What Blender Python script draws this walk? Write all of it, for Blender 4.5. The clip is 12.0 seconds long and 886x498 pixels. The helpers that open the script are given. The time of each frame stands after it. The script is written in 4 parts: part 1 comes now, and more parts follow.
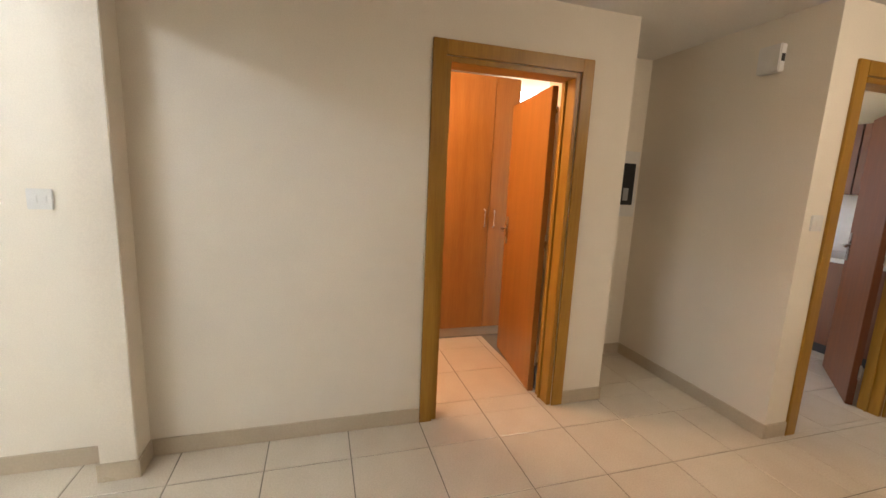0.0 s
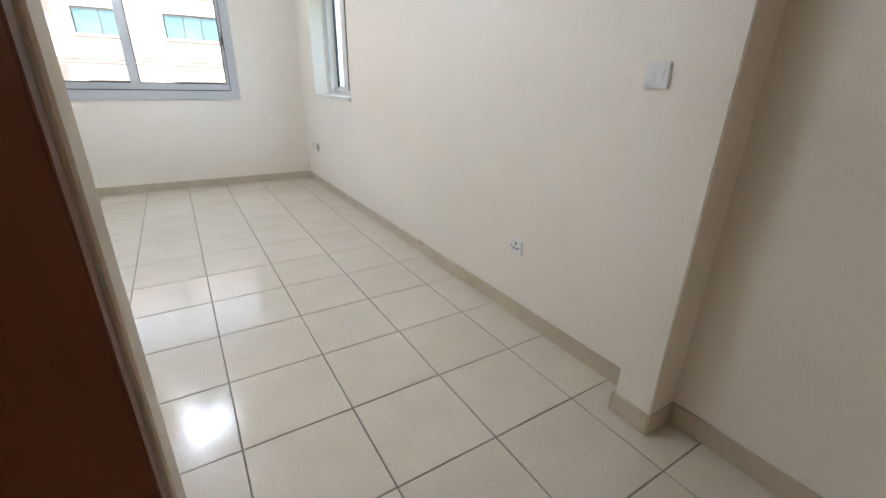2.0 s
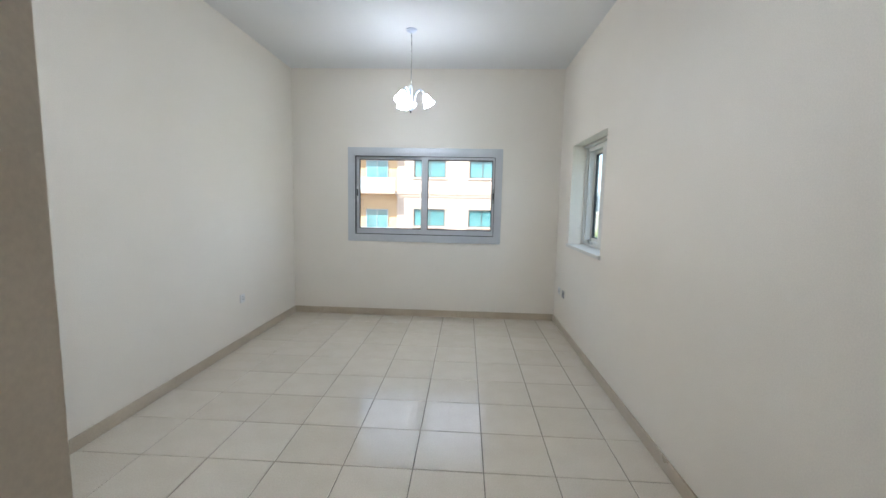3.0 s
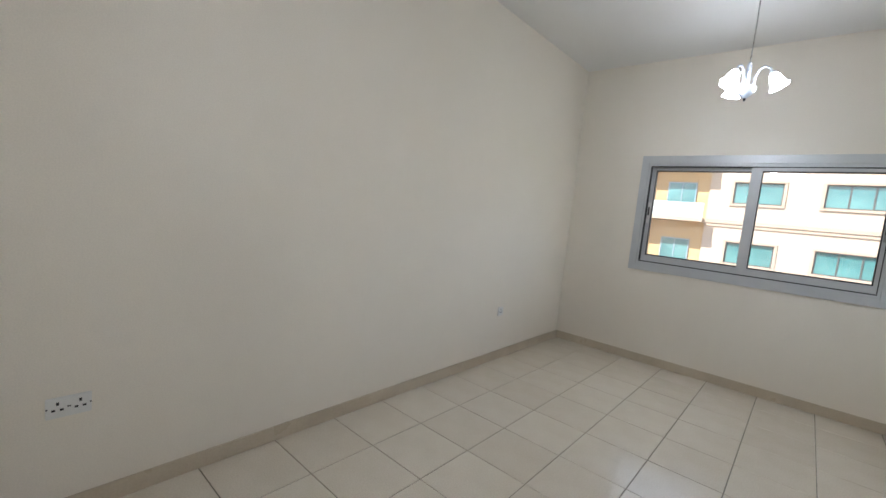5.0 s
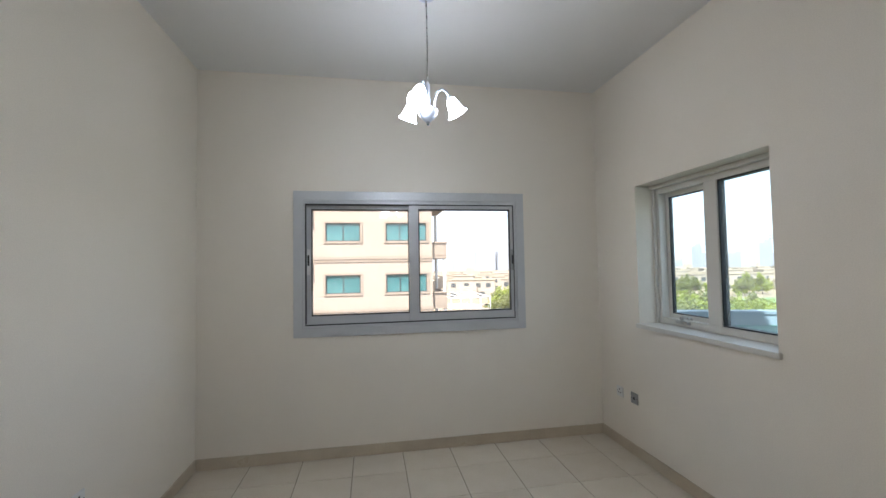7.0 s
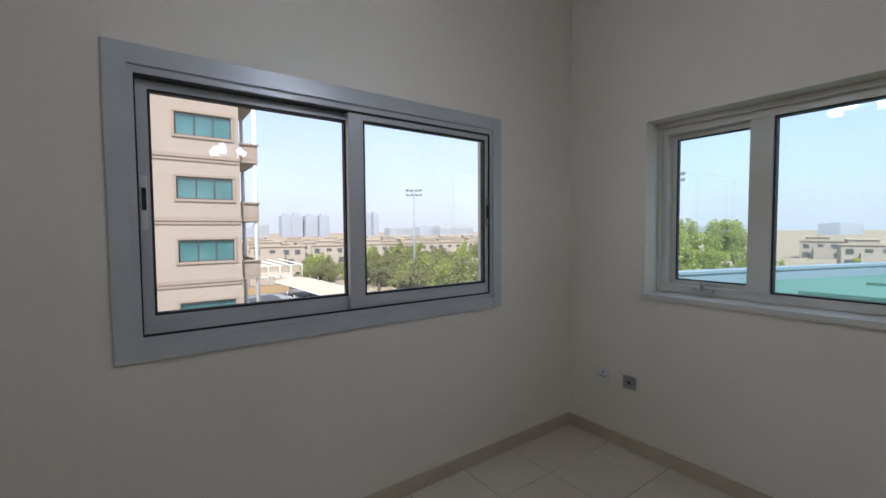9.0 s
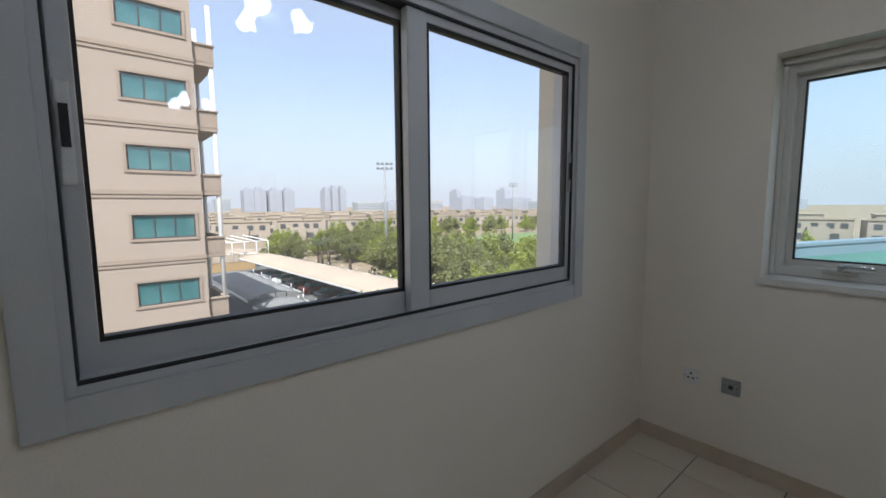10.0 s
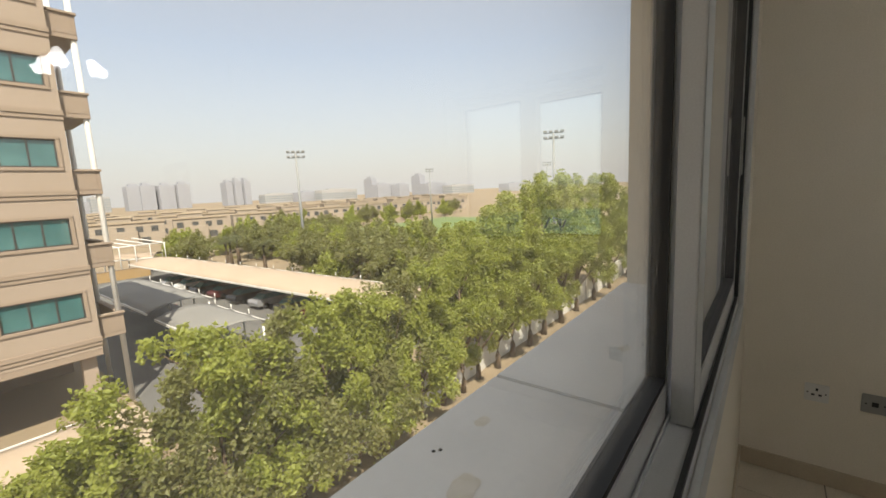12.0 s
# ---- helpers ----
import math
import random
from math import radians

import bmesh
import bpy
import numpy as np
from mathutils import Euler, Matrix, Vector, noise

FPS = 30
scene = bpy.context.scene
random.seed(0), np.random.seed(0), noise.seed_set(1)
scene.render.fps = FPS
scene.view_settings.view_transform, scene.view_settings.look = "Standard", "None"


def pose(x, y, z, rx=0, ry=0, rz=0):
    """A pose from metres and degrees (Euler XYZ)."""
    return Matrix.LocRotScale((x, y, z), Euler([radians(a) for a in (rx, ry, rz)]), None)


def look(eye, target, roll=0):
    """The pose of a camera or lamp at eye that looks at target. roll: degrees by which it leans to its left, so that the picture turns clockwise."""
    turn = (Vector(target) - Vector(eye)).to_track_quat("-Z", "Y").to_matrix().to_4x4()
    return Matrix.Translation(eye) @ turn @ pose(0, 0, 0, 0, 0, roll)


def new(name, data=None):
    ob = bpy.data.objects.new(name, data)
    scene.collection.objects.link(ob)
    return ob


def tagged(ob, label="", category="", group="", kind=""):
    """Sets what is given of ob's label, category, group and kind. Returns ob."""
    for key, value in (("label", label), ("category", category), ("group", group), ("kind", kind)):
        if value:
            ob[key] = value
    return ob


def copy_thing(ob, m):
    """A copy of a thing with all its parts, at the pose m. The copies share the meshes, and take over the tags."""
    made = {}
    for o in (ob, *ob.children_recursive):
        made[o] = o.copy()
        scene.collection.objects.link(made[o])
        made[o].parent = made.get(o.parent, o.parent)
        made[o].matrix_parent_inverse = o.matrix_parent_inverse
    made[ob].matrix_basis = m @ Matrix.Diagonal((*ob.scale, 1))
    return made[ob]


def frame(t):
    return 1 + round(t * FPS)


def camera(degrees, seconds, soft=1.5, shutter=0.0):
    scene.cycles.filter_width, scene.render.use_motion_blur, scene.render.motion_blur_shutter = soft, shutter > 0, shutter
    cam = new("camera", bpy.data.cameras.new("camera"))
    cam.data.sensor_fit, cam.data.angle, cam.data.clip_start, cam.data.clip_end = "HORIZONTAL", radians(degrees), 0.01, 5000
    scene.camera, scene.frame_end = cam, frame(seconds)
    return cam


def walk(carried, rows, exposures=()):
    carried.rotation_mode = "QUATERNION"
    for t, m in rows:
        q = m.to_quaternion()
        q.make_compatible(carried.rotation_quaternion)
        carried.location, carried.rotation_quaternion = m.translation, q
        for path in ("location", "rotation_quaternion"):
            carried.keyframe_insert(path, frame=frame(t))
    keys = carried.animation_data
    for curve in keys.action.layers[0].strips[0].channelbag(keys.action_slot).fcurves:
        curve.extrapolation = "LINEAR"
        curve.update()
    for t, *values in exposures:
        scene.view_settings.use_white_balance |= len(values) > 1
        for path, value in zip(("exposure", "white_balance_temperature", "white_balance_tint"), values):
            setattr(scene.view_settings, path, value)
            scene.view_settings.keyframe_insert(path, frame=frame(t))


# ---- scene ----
cam = camera(93.9, 12.0)
PATH = [
    (0, (-2.186, -5.974, 1.429), (-0.3, -6.547, 1.094), 2.6),
    (0.4, (-2.116, -6.033, 1.424), (-0.197, -6.59, 1.491), 0.5),
    (1, (-1.913, -6.092, 1.287), (0.009, -5.953, 0.75), 3.3),
    (1.5, (-1.621, -5.927, 1.219), (-0.065, -4.99, 0.382), 4.5),
    (1.8, (-1.526, -5.818, 1.212), (-0.269, -4.493, 0.397), 3.2),
    (2, (-1.463, -5.774, 1.222), (-0.471, -4.202, 0.484), 1.3),
    (2.2, (-1.37, -5.739, 1.25), (-0.672, -3.977, 0.609), 0.0),
    (2.5, (-1.262, -5.676, 1.311), (-0.94, -3.76, 0.836), 0.2),
    (3, (-1.199, -5.457, 1.526), (-1.304, -3.472, 1.306), 1.2),
    (3.5, (-1.102, -5.282, 1.66), (-1.661, -3.362, 1.659), 1.4),
    (3.7, (-1.083, -5.211, 1.635), (-1.838, -3.359, 1.68), 2.0),
    (5.5, (-1.449, -4.585, 1.452), (-2.791, -3.123, 1.203), 5.8),
    (6, (-1.639, -4.26, 1.516), (-2.629, -2.522, 1.492), 5.9),
    (6.5, (-1.907, -3.956, 1.587), (-2.016, -1.966, 1.756), 1.9),
    (7, (-2.13, -3.616, 1.577), (-1.783, -1.648, 1.66), -1.0),
    (9, (-2.655, -1.998, 1.511), (-1.483, -0.38, 1.421), -0.4),
    (9.5, (-2.646, -1.585, 1.488), (-1.398, -0.027, 1.358), -1.0),
    (10, (-2.617, -1.14, 1.473), (-1.334, 0.379, 1.262), -0.4),
    (10.5, (-2.6, -0.749, 1.472), (-1.219, 0.666, 1.172), -1.3),
    (11, (-2.509, -0.395, 1.458), (-1.189, 1.076, 1.149), -0.9),
    (11.5, (-2.52, -0.161, 1.5), (-1.213, 1.314, 1.158), -2.0),
    (12, (-2.574, -0.076, 1.534), (-1.027, 1.159, 1.248), -2.9),
]

EXPOSE = [(0.0, 3.95, 6400, 11), (0.5, 3.85, 6700, 12), (1.0, 3.85, 5750, 10), (1.5, 3.4, 5850, 10), (2.0, 3.1, 5800, 12), (2.5, 2.95, 5750, 12), (3.0, 2.6, 5700, 10), (3.5, 2.28, 5900, 11),
          (5.5, 2.3, 6050, 12), (6.0, 2.3, 6000, 12), (6.5, 2.1, 6050, 12), (7.0, 1.95, 5950, 12), (9.0, 1.2, 5750, 14), (9.5, 1.15, 5850, 12), (10.0, 1.05, 5800, 12), (10.5, 0.95, 6900, 12),
          (11.0, 0.95, 7100, 12), (11.5, 0.95, 7200, 11), (12.0, 0.92, 7250, 11)]
walk(cam, [(t, look(eye, target, roll)) for t, eye, target, roll in PATH], EXPOSE)

# strengths of the lamps, and what stands outside: x, y, kind, scale and the like
LAMP_W, LAMP_GLOW, BED_W, HALL_FILL_W = 0.6, 8.5, 3.8, 1.9
NEAR_TREES = [(-5.2, 12.6, 0, 0.85), (-3.2, 12.6, 3, 0.95), (-1.5, 12.5, 0, 0.92), (-0.3, 12.5, 1, 1.0), (1.2, 12.4, 3, 1.15), (2.2, 12.6, 0, 1.2), (3.4, 12.4, 1, 1.0), (4.6, 12.6, 3, 1.3), (5.8, 12.4, 1, 1.12),
              (7.0, 12.5, 0, 1.2), (8.3, 12.4, 1, 1.06), (9.6, 12.6, 3, 1.35), (11.0, 12.5, 1, 1.18), (12.6, 12.5, 2, 0.84), (14.2, 12.4, 2, 0.90), (16.0, 12.6, 2, 0.98), (17.8, 12.4, 2, 1.06),
              (19.8, 12.5, 2, 1.14), (22.0, 12.4, 2, 1.2), (24.5, 12.5, 2, 1.24), (27.5, 12.4, 2, 1.28), (31, 12.5, 2, 1.25), (35, 12.4, 2, 1.25), (40, 12.5, 2, 1.25), (46, 12.3, 2, 0.95), (53, 12.6, 2, 0.8)]
MASTS = [(31.8, 53.2, 17.0, -33), (96.3, 82.6, 17.0, -50), (46.8, 21.2, 17.0, -67), (114.3, 52.5, 17.0, -66)]

# ---- world, sun and light ----
world = bpy.data.worlds.new("sky")
scene.world = world
world.use_nodes = True
wn = world.node_tree
sky = wn.nodes.new("ShaderNodeTexSky")
sky.sky_type, sky.sun_disc = "NISHITA", False
SUN_ELEV, SUN_AZ = radians(56), radians(215)      # azimuth clockwise from +y
sky.sun_elevation, sky.sun_rotation = SUN_ELEV, SUN_AZ
sky.dust_density, sky.air_density, sky.ozone_density = 1.6, 1.0, 1.0
wn.nodes["Background"].inputs[1].default_value = 0.15
# a bright dusty haze, thickest at the horizon
wc_ = wn.nodes.new("ShaderNodeTexCoord")
sep = wn.nodes.new("ShaderNodeSeparateXYZ")
ramp = wn.nodes.new("ShaderNodeValToRGB")
wmix = wn.nodes.new("ShaderNodeMix")
wmix.data_type = "RGBA"
for e_, (p_, v_) in zip(list(ramp.color_ramp.elements) + [ramp.color_ramp.elements.new(0.22)], ((0.0, 0.97), (1.0, 0.15), (0.30, 0.46))):
    e_.position, e_.color = p_, (v_, v_, v_, 1)
wn.links.new(wc_.outputs["Generated"], sep.inputs[0])
wn.links.new(sep.outputs[2], ramp.inputs[0])
wn.links.new(ramp.outputs[0], wmix.inputs[0])
wn.links.new(sky.outputs[0], wmix.inputs[6])
wmix.inputs[7].default_value = (3.0, 3.0, 3.1, 1)
wn.links.new(wmix.outputs[2], wn.nodes["Background"].inputs[0])
sun = new("sun", bpy.data.lights.new("sun", "SUN"))
sun.data.energy, sun.data.angle, sun.data.color = 5.0, radians(0.5), (1.0, 0.95, 0.86)
to_sun = Vector((math.sin(SUN_AZ) * math.cos(SUN_ELEV), math.cos(SUN_AZ) * math.cos(SUN_ELEV), math.sin(SUN_ELEV)))
sun.matrix_world = look(to_sun * 60, (0, 0, 0))
tagged(sun, "warm midday sun high behind the building", "sun", kind="structure")


def lamp(name, place, watts, colour, radius):
    ob = new(name, bpy.data.lights.new(name, "POINT"))
    ob.data.energy, ob.data.color, ob.data.shadow_soft_size = watts, colour, radius
    ob.location = place
    return ob


# ---- materials ----
class Mat:
    """A small wrapper round a node material."""

    def __init__(self, name, colour=(0.5, 0.5, 0.5), rough=0.5, metal=0.0):
        self.m = bpy.data.materials.new(name)
        self.m.use_nodes = True
        self.t = self.m.node_tree
        self.b = self.t.nodes["Principled BSDF"]
        self.put("Base Color", (*colour, 1))
        self.put("Roughness", rough)
        self.put("Metallic", metal)
        self.tc = self.t.nodes.new("ShaderNodeTexCoord")

    def put(self, key, value):
        self.b.inputs[key].default_value = value

    def node(self, kind, **inputs):
        n = self.t.nodes.new(kind)
        for key, value in inputs.items():
            n.inputs[key.replace("_", " ")].default_value = value
        return n

    def link(self, a, b):
        self.t.links.new(a, b)

    def noise(self, scale, detail=4.0, stretch=(1, 1, 1), where="Object"):
        mp = self.node("ShaderNodeMapping", Scale=stretch)
        self.link(self.tc.outputs[where], mp.inputs[0])
        n = self.node("ShaderNodeTexNoise", Scale=scale, Detail=detail)
        self.link(mp.outputs[0], n.inputs["Vector"])
        return n.outputs["Fac"]

    def ramp(self, fac, stops):
        r = self.node("ShaderNodeValToRGB")
        while len(r.color_ramp.elements) < len(stops):
            r.color_ramp.elements.new(0.5)
        for e, (p, c) in zip(r.color_ramp.elements, stops):
            e.position, e.color = p, (*c, 1)
        self.link(fac, r.inputs[0])
        return r.outputs[0]

    def mix(self, a, b, fac=0.5, kind="MULTIPLY"):
        n = self.t.nodes.new("ShaderNodeMix")
        n.data_type, n.blend_type = "RGBA", kind
        n.inputs[0].default_value = fac
        self.link(a, n.inputs[6])
        self.link(b, n.inputs[7])
        return n.outputs[2]

    def colour(self, out):
        self.link(out, self.b.inputs["Base Color"])

    def rough(self, fac, lo, hi):
        r = self.node("ShaderNodeMapRange", To_Min=lo, To_Max=hi)
        self.link(fac, r.inputs[0])
        self.link(r.outputs[0], self.b.inputs["Roughness"])

    def bump(self, fac, strength, distance):
        n = self.node("ShaderNodeBump", Strength=strength, Distance=distance)
        self.link(fac, n.inputs["Height"])
        self.link(n.outputs[0], self.b.inputs["Normal"])


def two_tone(name, a, b, scale, rough=0.6, fine=60.0, bump=0.2, depth=0.002, metal=0.0, where="Object", stretch=(1, 1, 1)):
    """A surface that varies between two colours at a broad and a fine scale."""
    m = Mat(name, a, rough, metal)
    big = m.noise(scale, 4, stretch, where)
    small = m.noise(fine, 3, stretch, where)
    c1 = m.ramp(big, [(0.3, a), (0.7, b)])
    c2 = m.ramp(small, [(0.3, (0.9, 0.9, 0.9)), (0.7, (1, 1, 1))])
    m.colour(m.mix(c1, c2, 0.8))
    m.rough(big, max(0.03, rough - 0.08), min(1, rough + 0.08))
    m.bump(small, bump, depth)
    return m.m


PAINT = two_tone("cream_wall_paint", (0.815, 0.755, 0.655), (0.785, 0.725, 0.625), 0.9, 0.55, 170, 0.12, 0.001, where="Object")
CEIL = two_tone("white_ceiling_paint", (0.80, 0.79, 0.765), (0.77, 0.76, 0.735), 0.7, 0.8, 150, 0.1, 0.001)
SKIRT = two_tone("beige_skirting_tile", (0.56, 0.475, 0.355), (0.48, 0.40, 0.295), 4, 0.3, 90, 0.1, 0.0006)
GROUT = two_tone("dark_grout", (0.13, 0.12, 0.10), (0.20, 0.18, 0.15), 5, 0.9, 200, 0.3, 0.001)
ALU = two_tone("grey_powder_coated_aluminium", (0.56, 0.57, 0.575), (0.51, 0.52, 0.53), 3, 0.38, 300, 0.05, 0.0004, 0.15)
UPVC = two_tone("cream_white_frame", (0.72, 0.70, 0.64), (0.66, 0.64, 0.58), 3, 0.4, 200, 0.05, 0.0004)
RUBBER = two_tone("black_rubber_gasket", (0.012, 0.012, 0.013), (0.02, 0.02, 0.02), 9, 0.6)
WHITE = two_tone("white_plastic", (0.76, 0.75, 0.73), (0.70, 0.69, 0.66), 14, 0.35, 200, 0.05, 0.0003)
GREYPL = two_tone("grey_plastic", (0.33, 0.33, 0.31), (0.28, 0.28, 0.27), 14, 0.4)
DARK = two_tone("dark_slot", (0.01, 0.01, 0.01), (0.02, 0.02, 0.02), 9, 0.6)
CHROME = two_tone("brushed_steel", (0.62, 0.61, 0.58), (0.5, 0.5, 0.48), 20, 0.28, 200, 0.05, 0.0003, 1.0)
ENAMEL = two_tone("pale_blue_white_enamel", (0.66, 0.70, 0.78), (0.60, 0.65, 0.74), 12, 0.3)
CONC = two_tone("grey_painted_ledge", (0.74, 0.745, 0.73), (0.65, 0.66, 0.65), 3.5, 0.75, 60, 0.35, 0.003)
STAIN = two_tone("faded_tan_stain", (0.60, 0.55, 0.45), (0.66, 0.63, 0.56), 30, 0.85)
RENDER = two_tone("cream_exterior_render", (0.70, 0.66, 0.57), (0.64, 0.60, 0.51), 1.2, 0.85, 80, 0.3, 0.003)


def wood(name, dark, light, rough=0.32):
    """Vertical veneer grain."""
    m = Mat(name, light, rough)
    a = m.noise(3.0, 5, (6, 6, 0.5))
    f = m.noise(30.0, 6, (5, 5, 0.25))
    c = m.ramp(a, [(0.25, dark), (0.75, light)])
    c2 = m.ramp(f, [(0.3, (0.78, 0.74, 0.7)), (0.7, (1, 1, 1))])
    m.colour(m.mix(c, c2, 0.7))
    m.rough(f, rough - 0.06, rough + 0.1)
    m.bump(f, 0.12, 0.0006)
    return m.m


OAK = wood("golden_oak_veneer", (0.33, 0.165, 0.018), (0.43, 0.23, 0.030))
CHERRY = wood("reddish_cherry_veneer", (0.30, 0.125, 0.022), (0.38, 0.165, 0.033))
MAHOG = wood("dark_red_brown_veneer", (0.12, 0.032, 0.008), (0.175, 0.050, 0.013), 0.4)

t = Mat("polished_beige_floor_tile", (0.6, 0.55, 0.46), 0.12)
info = t.node("ShaderNodeObjectInfo")
cloud = t.noise(5.0, 5)
speck = t.noise(140.0, 3)
base = t.ramp(cloud, [(0.25, (0.615, 0.55, 0.445)), (0.75, (0.665, 0.605, 0.505))])
spots = t.ramp(speck, [(0.34, (0.86, 0.85, 0.82)), (0.62, (1, 1, 1))])
shade = t.ramp(info.outputs["Random"], [(0.0, (0.94, 0.93, 0.92)), (1.0, (1, 1, 1))])
t.colour(t.mix(t.mix(base, spots, 0.8), shade, 1.0))
t.rough(t.noise(2.2, 4), 0.10, 0.22)
t.bump(cloud, 0.05, 0.0012)
TILE = t.m


def glass_mat(name, tint, dust, lo=0.035):
    """A clear pane: see-through, with a mirror share that grows towards grazing view and a thin uneven film of dust."""
    m = bpy.data.materials.new(name)
    m.use_nodes = True
    tr = m.node_tree
    tr.nodes.remove(tr.nodes["Principled BSDF"])
    clear, gloss, mixer, facing, power, span = (tr.nodes.new("ShaderNode" + k) for k in ("BsdfTransparent", "BsdfGlossy", "MixShader", "LayerWeight", "Math", "MapRange"))
    film, dusty, cloud_, amount, coord = (tr.nodes.new("ShaderNode" + k) for k in ("BsdfTranslucent", "MixShader", "TexNoise", "MapRange", "TexCoord"))
    film.inputs[0].default_value = (0.85, 0.84, 0.80, 1)
    cloud_.inputs["Scale"].default_value, cloud_.inputs["Detail"].default_value = 2.5, 5.0
    amount.inputs["From Min"].default_value, amount.inputs["From Max"].default_value = 0.3, 0.7
    amount.inputs["To Min"].default_value, amount.inputs["To Max"].default_value = dust * 0.7, dust * 1.3
    tr.links.new(coord.outputs["Object"], cloud_.inputs["Vector"])
    tr.links.new(cloud_.outputs["Fac"], amount.inputs[0])
    tr.links.new(amount.outputs[0], dusty.inputs[0])
    tr.links.new(clear.outputs[0], dusty.inputs[1])
    tr.links.new(film.outputs[0], dusty.inputs[2])
    clear.inputs[0].default_value = (*tint, 1)
    gloss.inputs["Roughness"].default_value = 0.0
    facing.inputs[0].default_value = 0.5
    power.operation = "POWER"
    power.inputs[1].default_value = 5.0
    span.inputs["To Min"].default_value, span.inputs["To Max"].default_value = lo, 0.9
    tr.links.new(facing.outputs["Facing"], power.inputs[0])
    tr.links.new(power.outputs[0], span.inputs[0])
    tr.links.new(span.outputs[0], mixer.inputs[0])
    tr.links.new(dusty.outputs[0], mixer.inputs[1])
    tr.links.new(gloss.outputs[0], mixer.inputs[2])
    tr.links.new(mixer.outputs[0], tr.nodes["Material Output"].inputs[0])
    return m


GLASS = glass_mat("clear_window_glass", (0.95, 0.965, 0.96), 0.05)
TINTED = glass_mat("tinted_window_glass", (0.88, 0.95, 0.95), 0.07)


def glow(name, colour, strength):
    m = bpy.data.materials.new(name)
    m.use_nodes = True
    b = m.node_tree.nodes["Principled BSDF"]
    b.inputs["Base Color"].default_value = (0.85, 0.87, 0.9, 1)
    b.inputs["Roughness"].default_value = 0.3
    b.inputs["Emission Color"].default_value = (*colour, 1)
    b.inputs["Emission Strength"].default_value = strength
    return m


SHADE = glow("lit_frosted_glass", (0.90, 0.94, 1.0), LAMP_GLOW)


# ---- mesh builders ----
def mesh_ob(name, bm, mats, parent=None, smooth=False):
    me = bpy.data.meshes.new(name)
    bmesh.ops.recalc_face_normals(bm, faces=bm.faces)
    bm.to_mesh(me)
    bm.free()
    for m in mats if isinstance(mats, (list, tuple)) else [mats]:
        me.materials.append(m)
    if smooth:
        me.polygons.foreach_set("use_smooth", [True] * len(me.polygons))
    ob = new(name, me)
    ob.parent = parent
    return ob


def add_box(bm, lo, hi, bevel=0.0, mat=0):
    lo, hi = [min(a, b) for a, b in zip(lo, hi)], [max(a, b) for a, b in zip(lo, hi)]
    vs = [bm.verts.new((x, y, z)) for x in (lo[0], hi[0]) for y in (lo[1], hi[1]) for z in (lo[2], hi[2])]
    fs = [bm.faces.new([vs[i] for i in q]) for q in ((0, 1, 3, 2), (4, 6, 7, 5), (0, 4, 5, 1), (2, 3, 7, 6), (0, 2, 6, 4), (1, 5, 7, 3))]
    for f in fs:
        f.material_index = mat
    if bevel:
        es = list({e for f in fs for e in f.edges})
        bmesh.ops.bevel(bm, geom=es, offset=bevel, segments=2, affect="EDGES", material=-1)


def boxes(name, parts, mats, bevel=0.0, parent=None):
    """One mesh of several boxes; a part is (low corner, high corner[, material slot])."""
    bm = bmesh.new()
    for p in parts:
        add_box(bm, p[0], p[1], bevel, p[2] if len(p) > 2 else 0)
    return mesh_ob(name, bm, mats, parent)


def add_tube(bm, pts, radii, n=12, caps=True, mat=0):
    """A swept round bar through pts."""
    pts = [Vector(p) for p in pts]
    radii = radii if isinstance(radii, (list, tuple)) else [radii] * len(pts)
    rings = []
    for i, p in enumerate(pts):
        d = (pts[min(i + 1, len(pts) - 1)] - pts[max(i - 1, 0)]).normalized()
        q = d.to_track_quat("Z", "Y")
        rings.append([bm.verts.new(p + q @ Vector((math.cos(a) * radii[i], math.sin(a) * radii[i], 0))) for a in (2 * math.pi * k / n for k in range(n))])
    for a, b in zip(rings, rings[1:]):
        for k in range(n):
            bm.faces.new((a[k], a[(k + 1) % n], b[(k + 1) % n], b[k])).material_index = mat
    if caps:
        bm.faces.new(rings[0][::-1]).material_index = mat
        bm.faces.new(rings[-1]).material_index = mat


def tube(name, pts, radii, mats, n=12, parent=None, caps=True):
    bm = bmesh.new()
    add_tube(bm, pts, radii, n, caps)
    return mesh_ob(name, bm, mats, parent, True)


def thing(name, place, label, category, group="", kind=""):
    ob = new(name)
    ob.location = place
    ob.empty_display_size = 0.1
    return tagged(ob, label, category, group, kind)


# ---- plan ----
XL, H = -3.506, 3.22            # living room: left wall, ceiling
YJ0, YJ1 = -5.017, -5.166       # partition with the wide opening
XJ0, XJ1, ZL = -1.562, -0.15, 2.11
YJ2 = -5.11                     # living side of the thin left stub
HH = 2.41                       # hall ceiling
YN, YK = -7.785, -8.476         # meter niche
XN, XK = 0.65, -0.606
WX0, WX1, WZ0, WZ1 = -2.69, -0.81, 1.075, 2.155   # window opening
OX0, OX1, OZ0, OZ1 = -2.98, -0.506, 1.045, 2.36   # outer recess
SY0, SY1, SZ0, SZ1 = -1.74, -0.585, 1.085, 2.20   # side window
DY0, DY1, DZ = -7.42, -6.61, 2.06                 # bedroom door
KY0, KY1 = -9.55, -8.72                           # kitchen door
XW, YS = -3.0, -10.9                              # hall's far walls


def structure(ob, label, category="wall"):
    return tagged(ob, label, category, kind="structure")


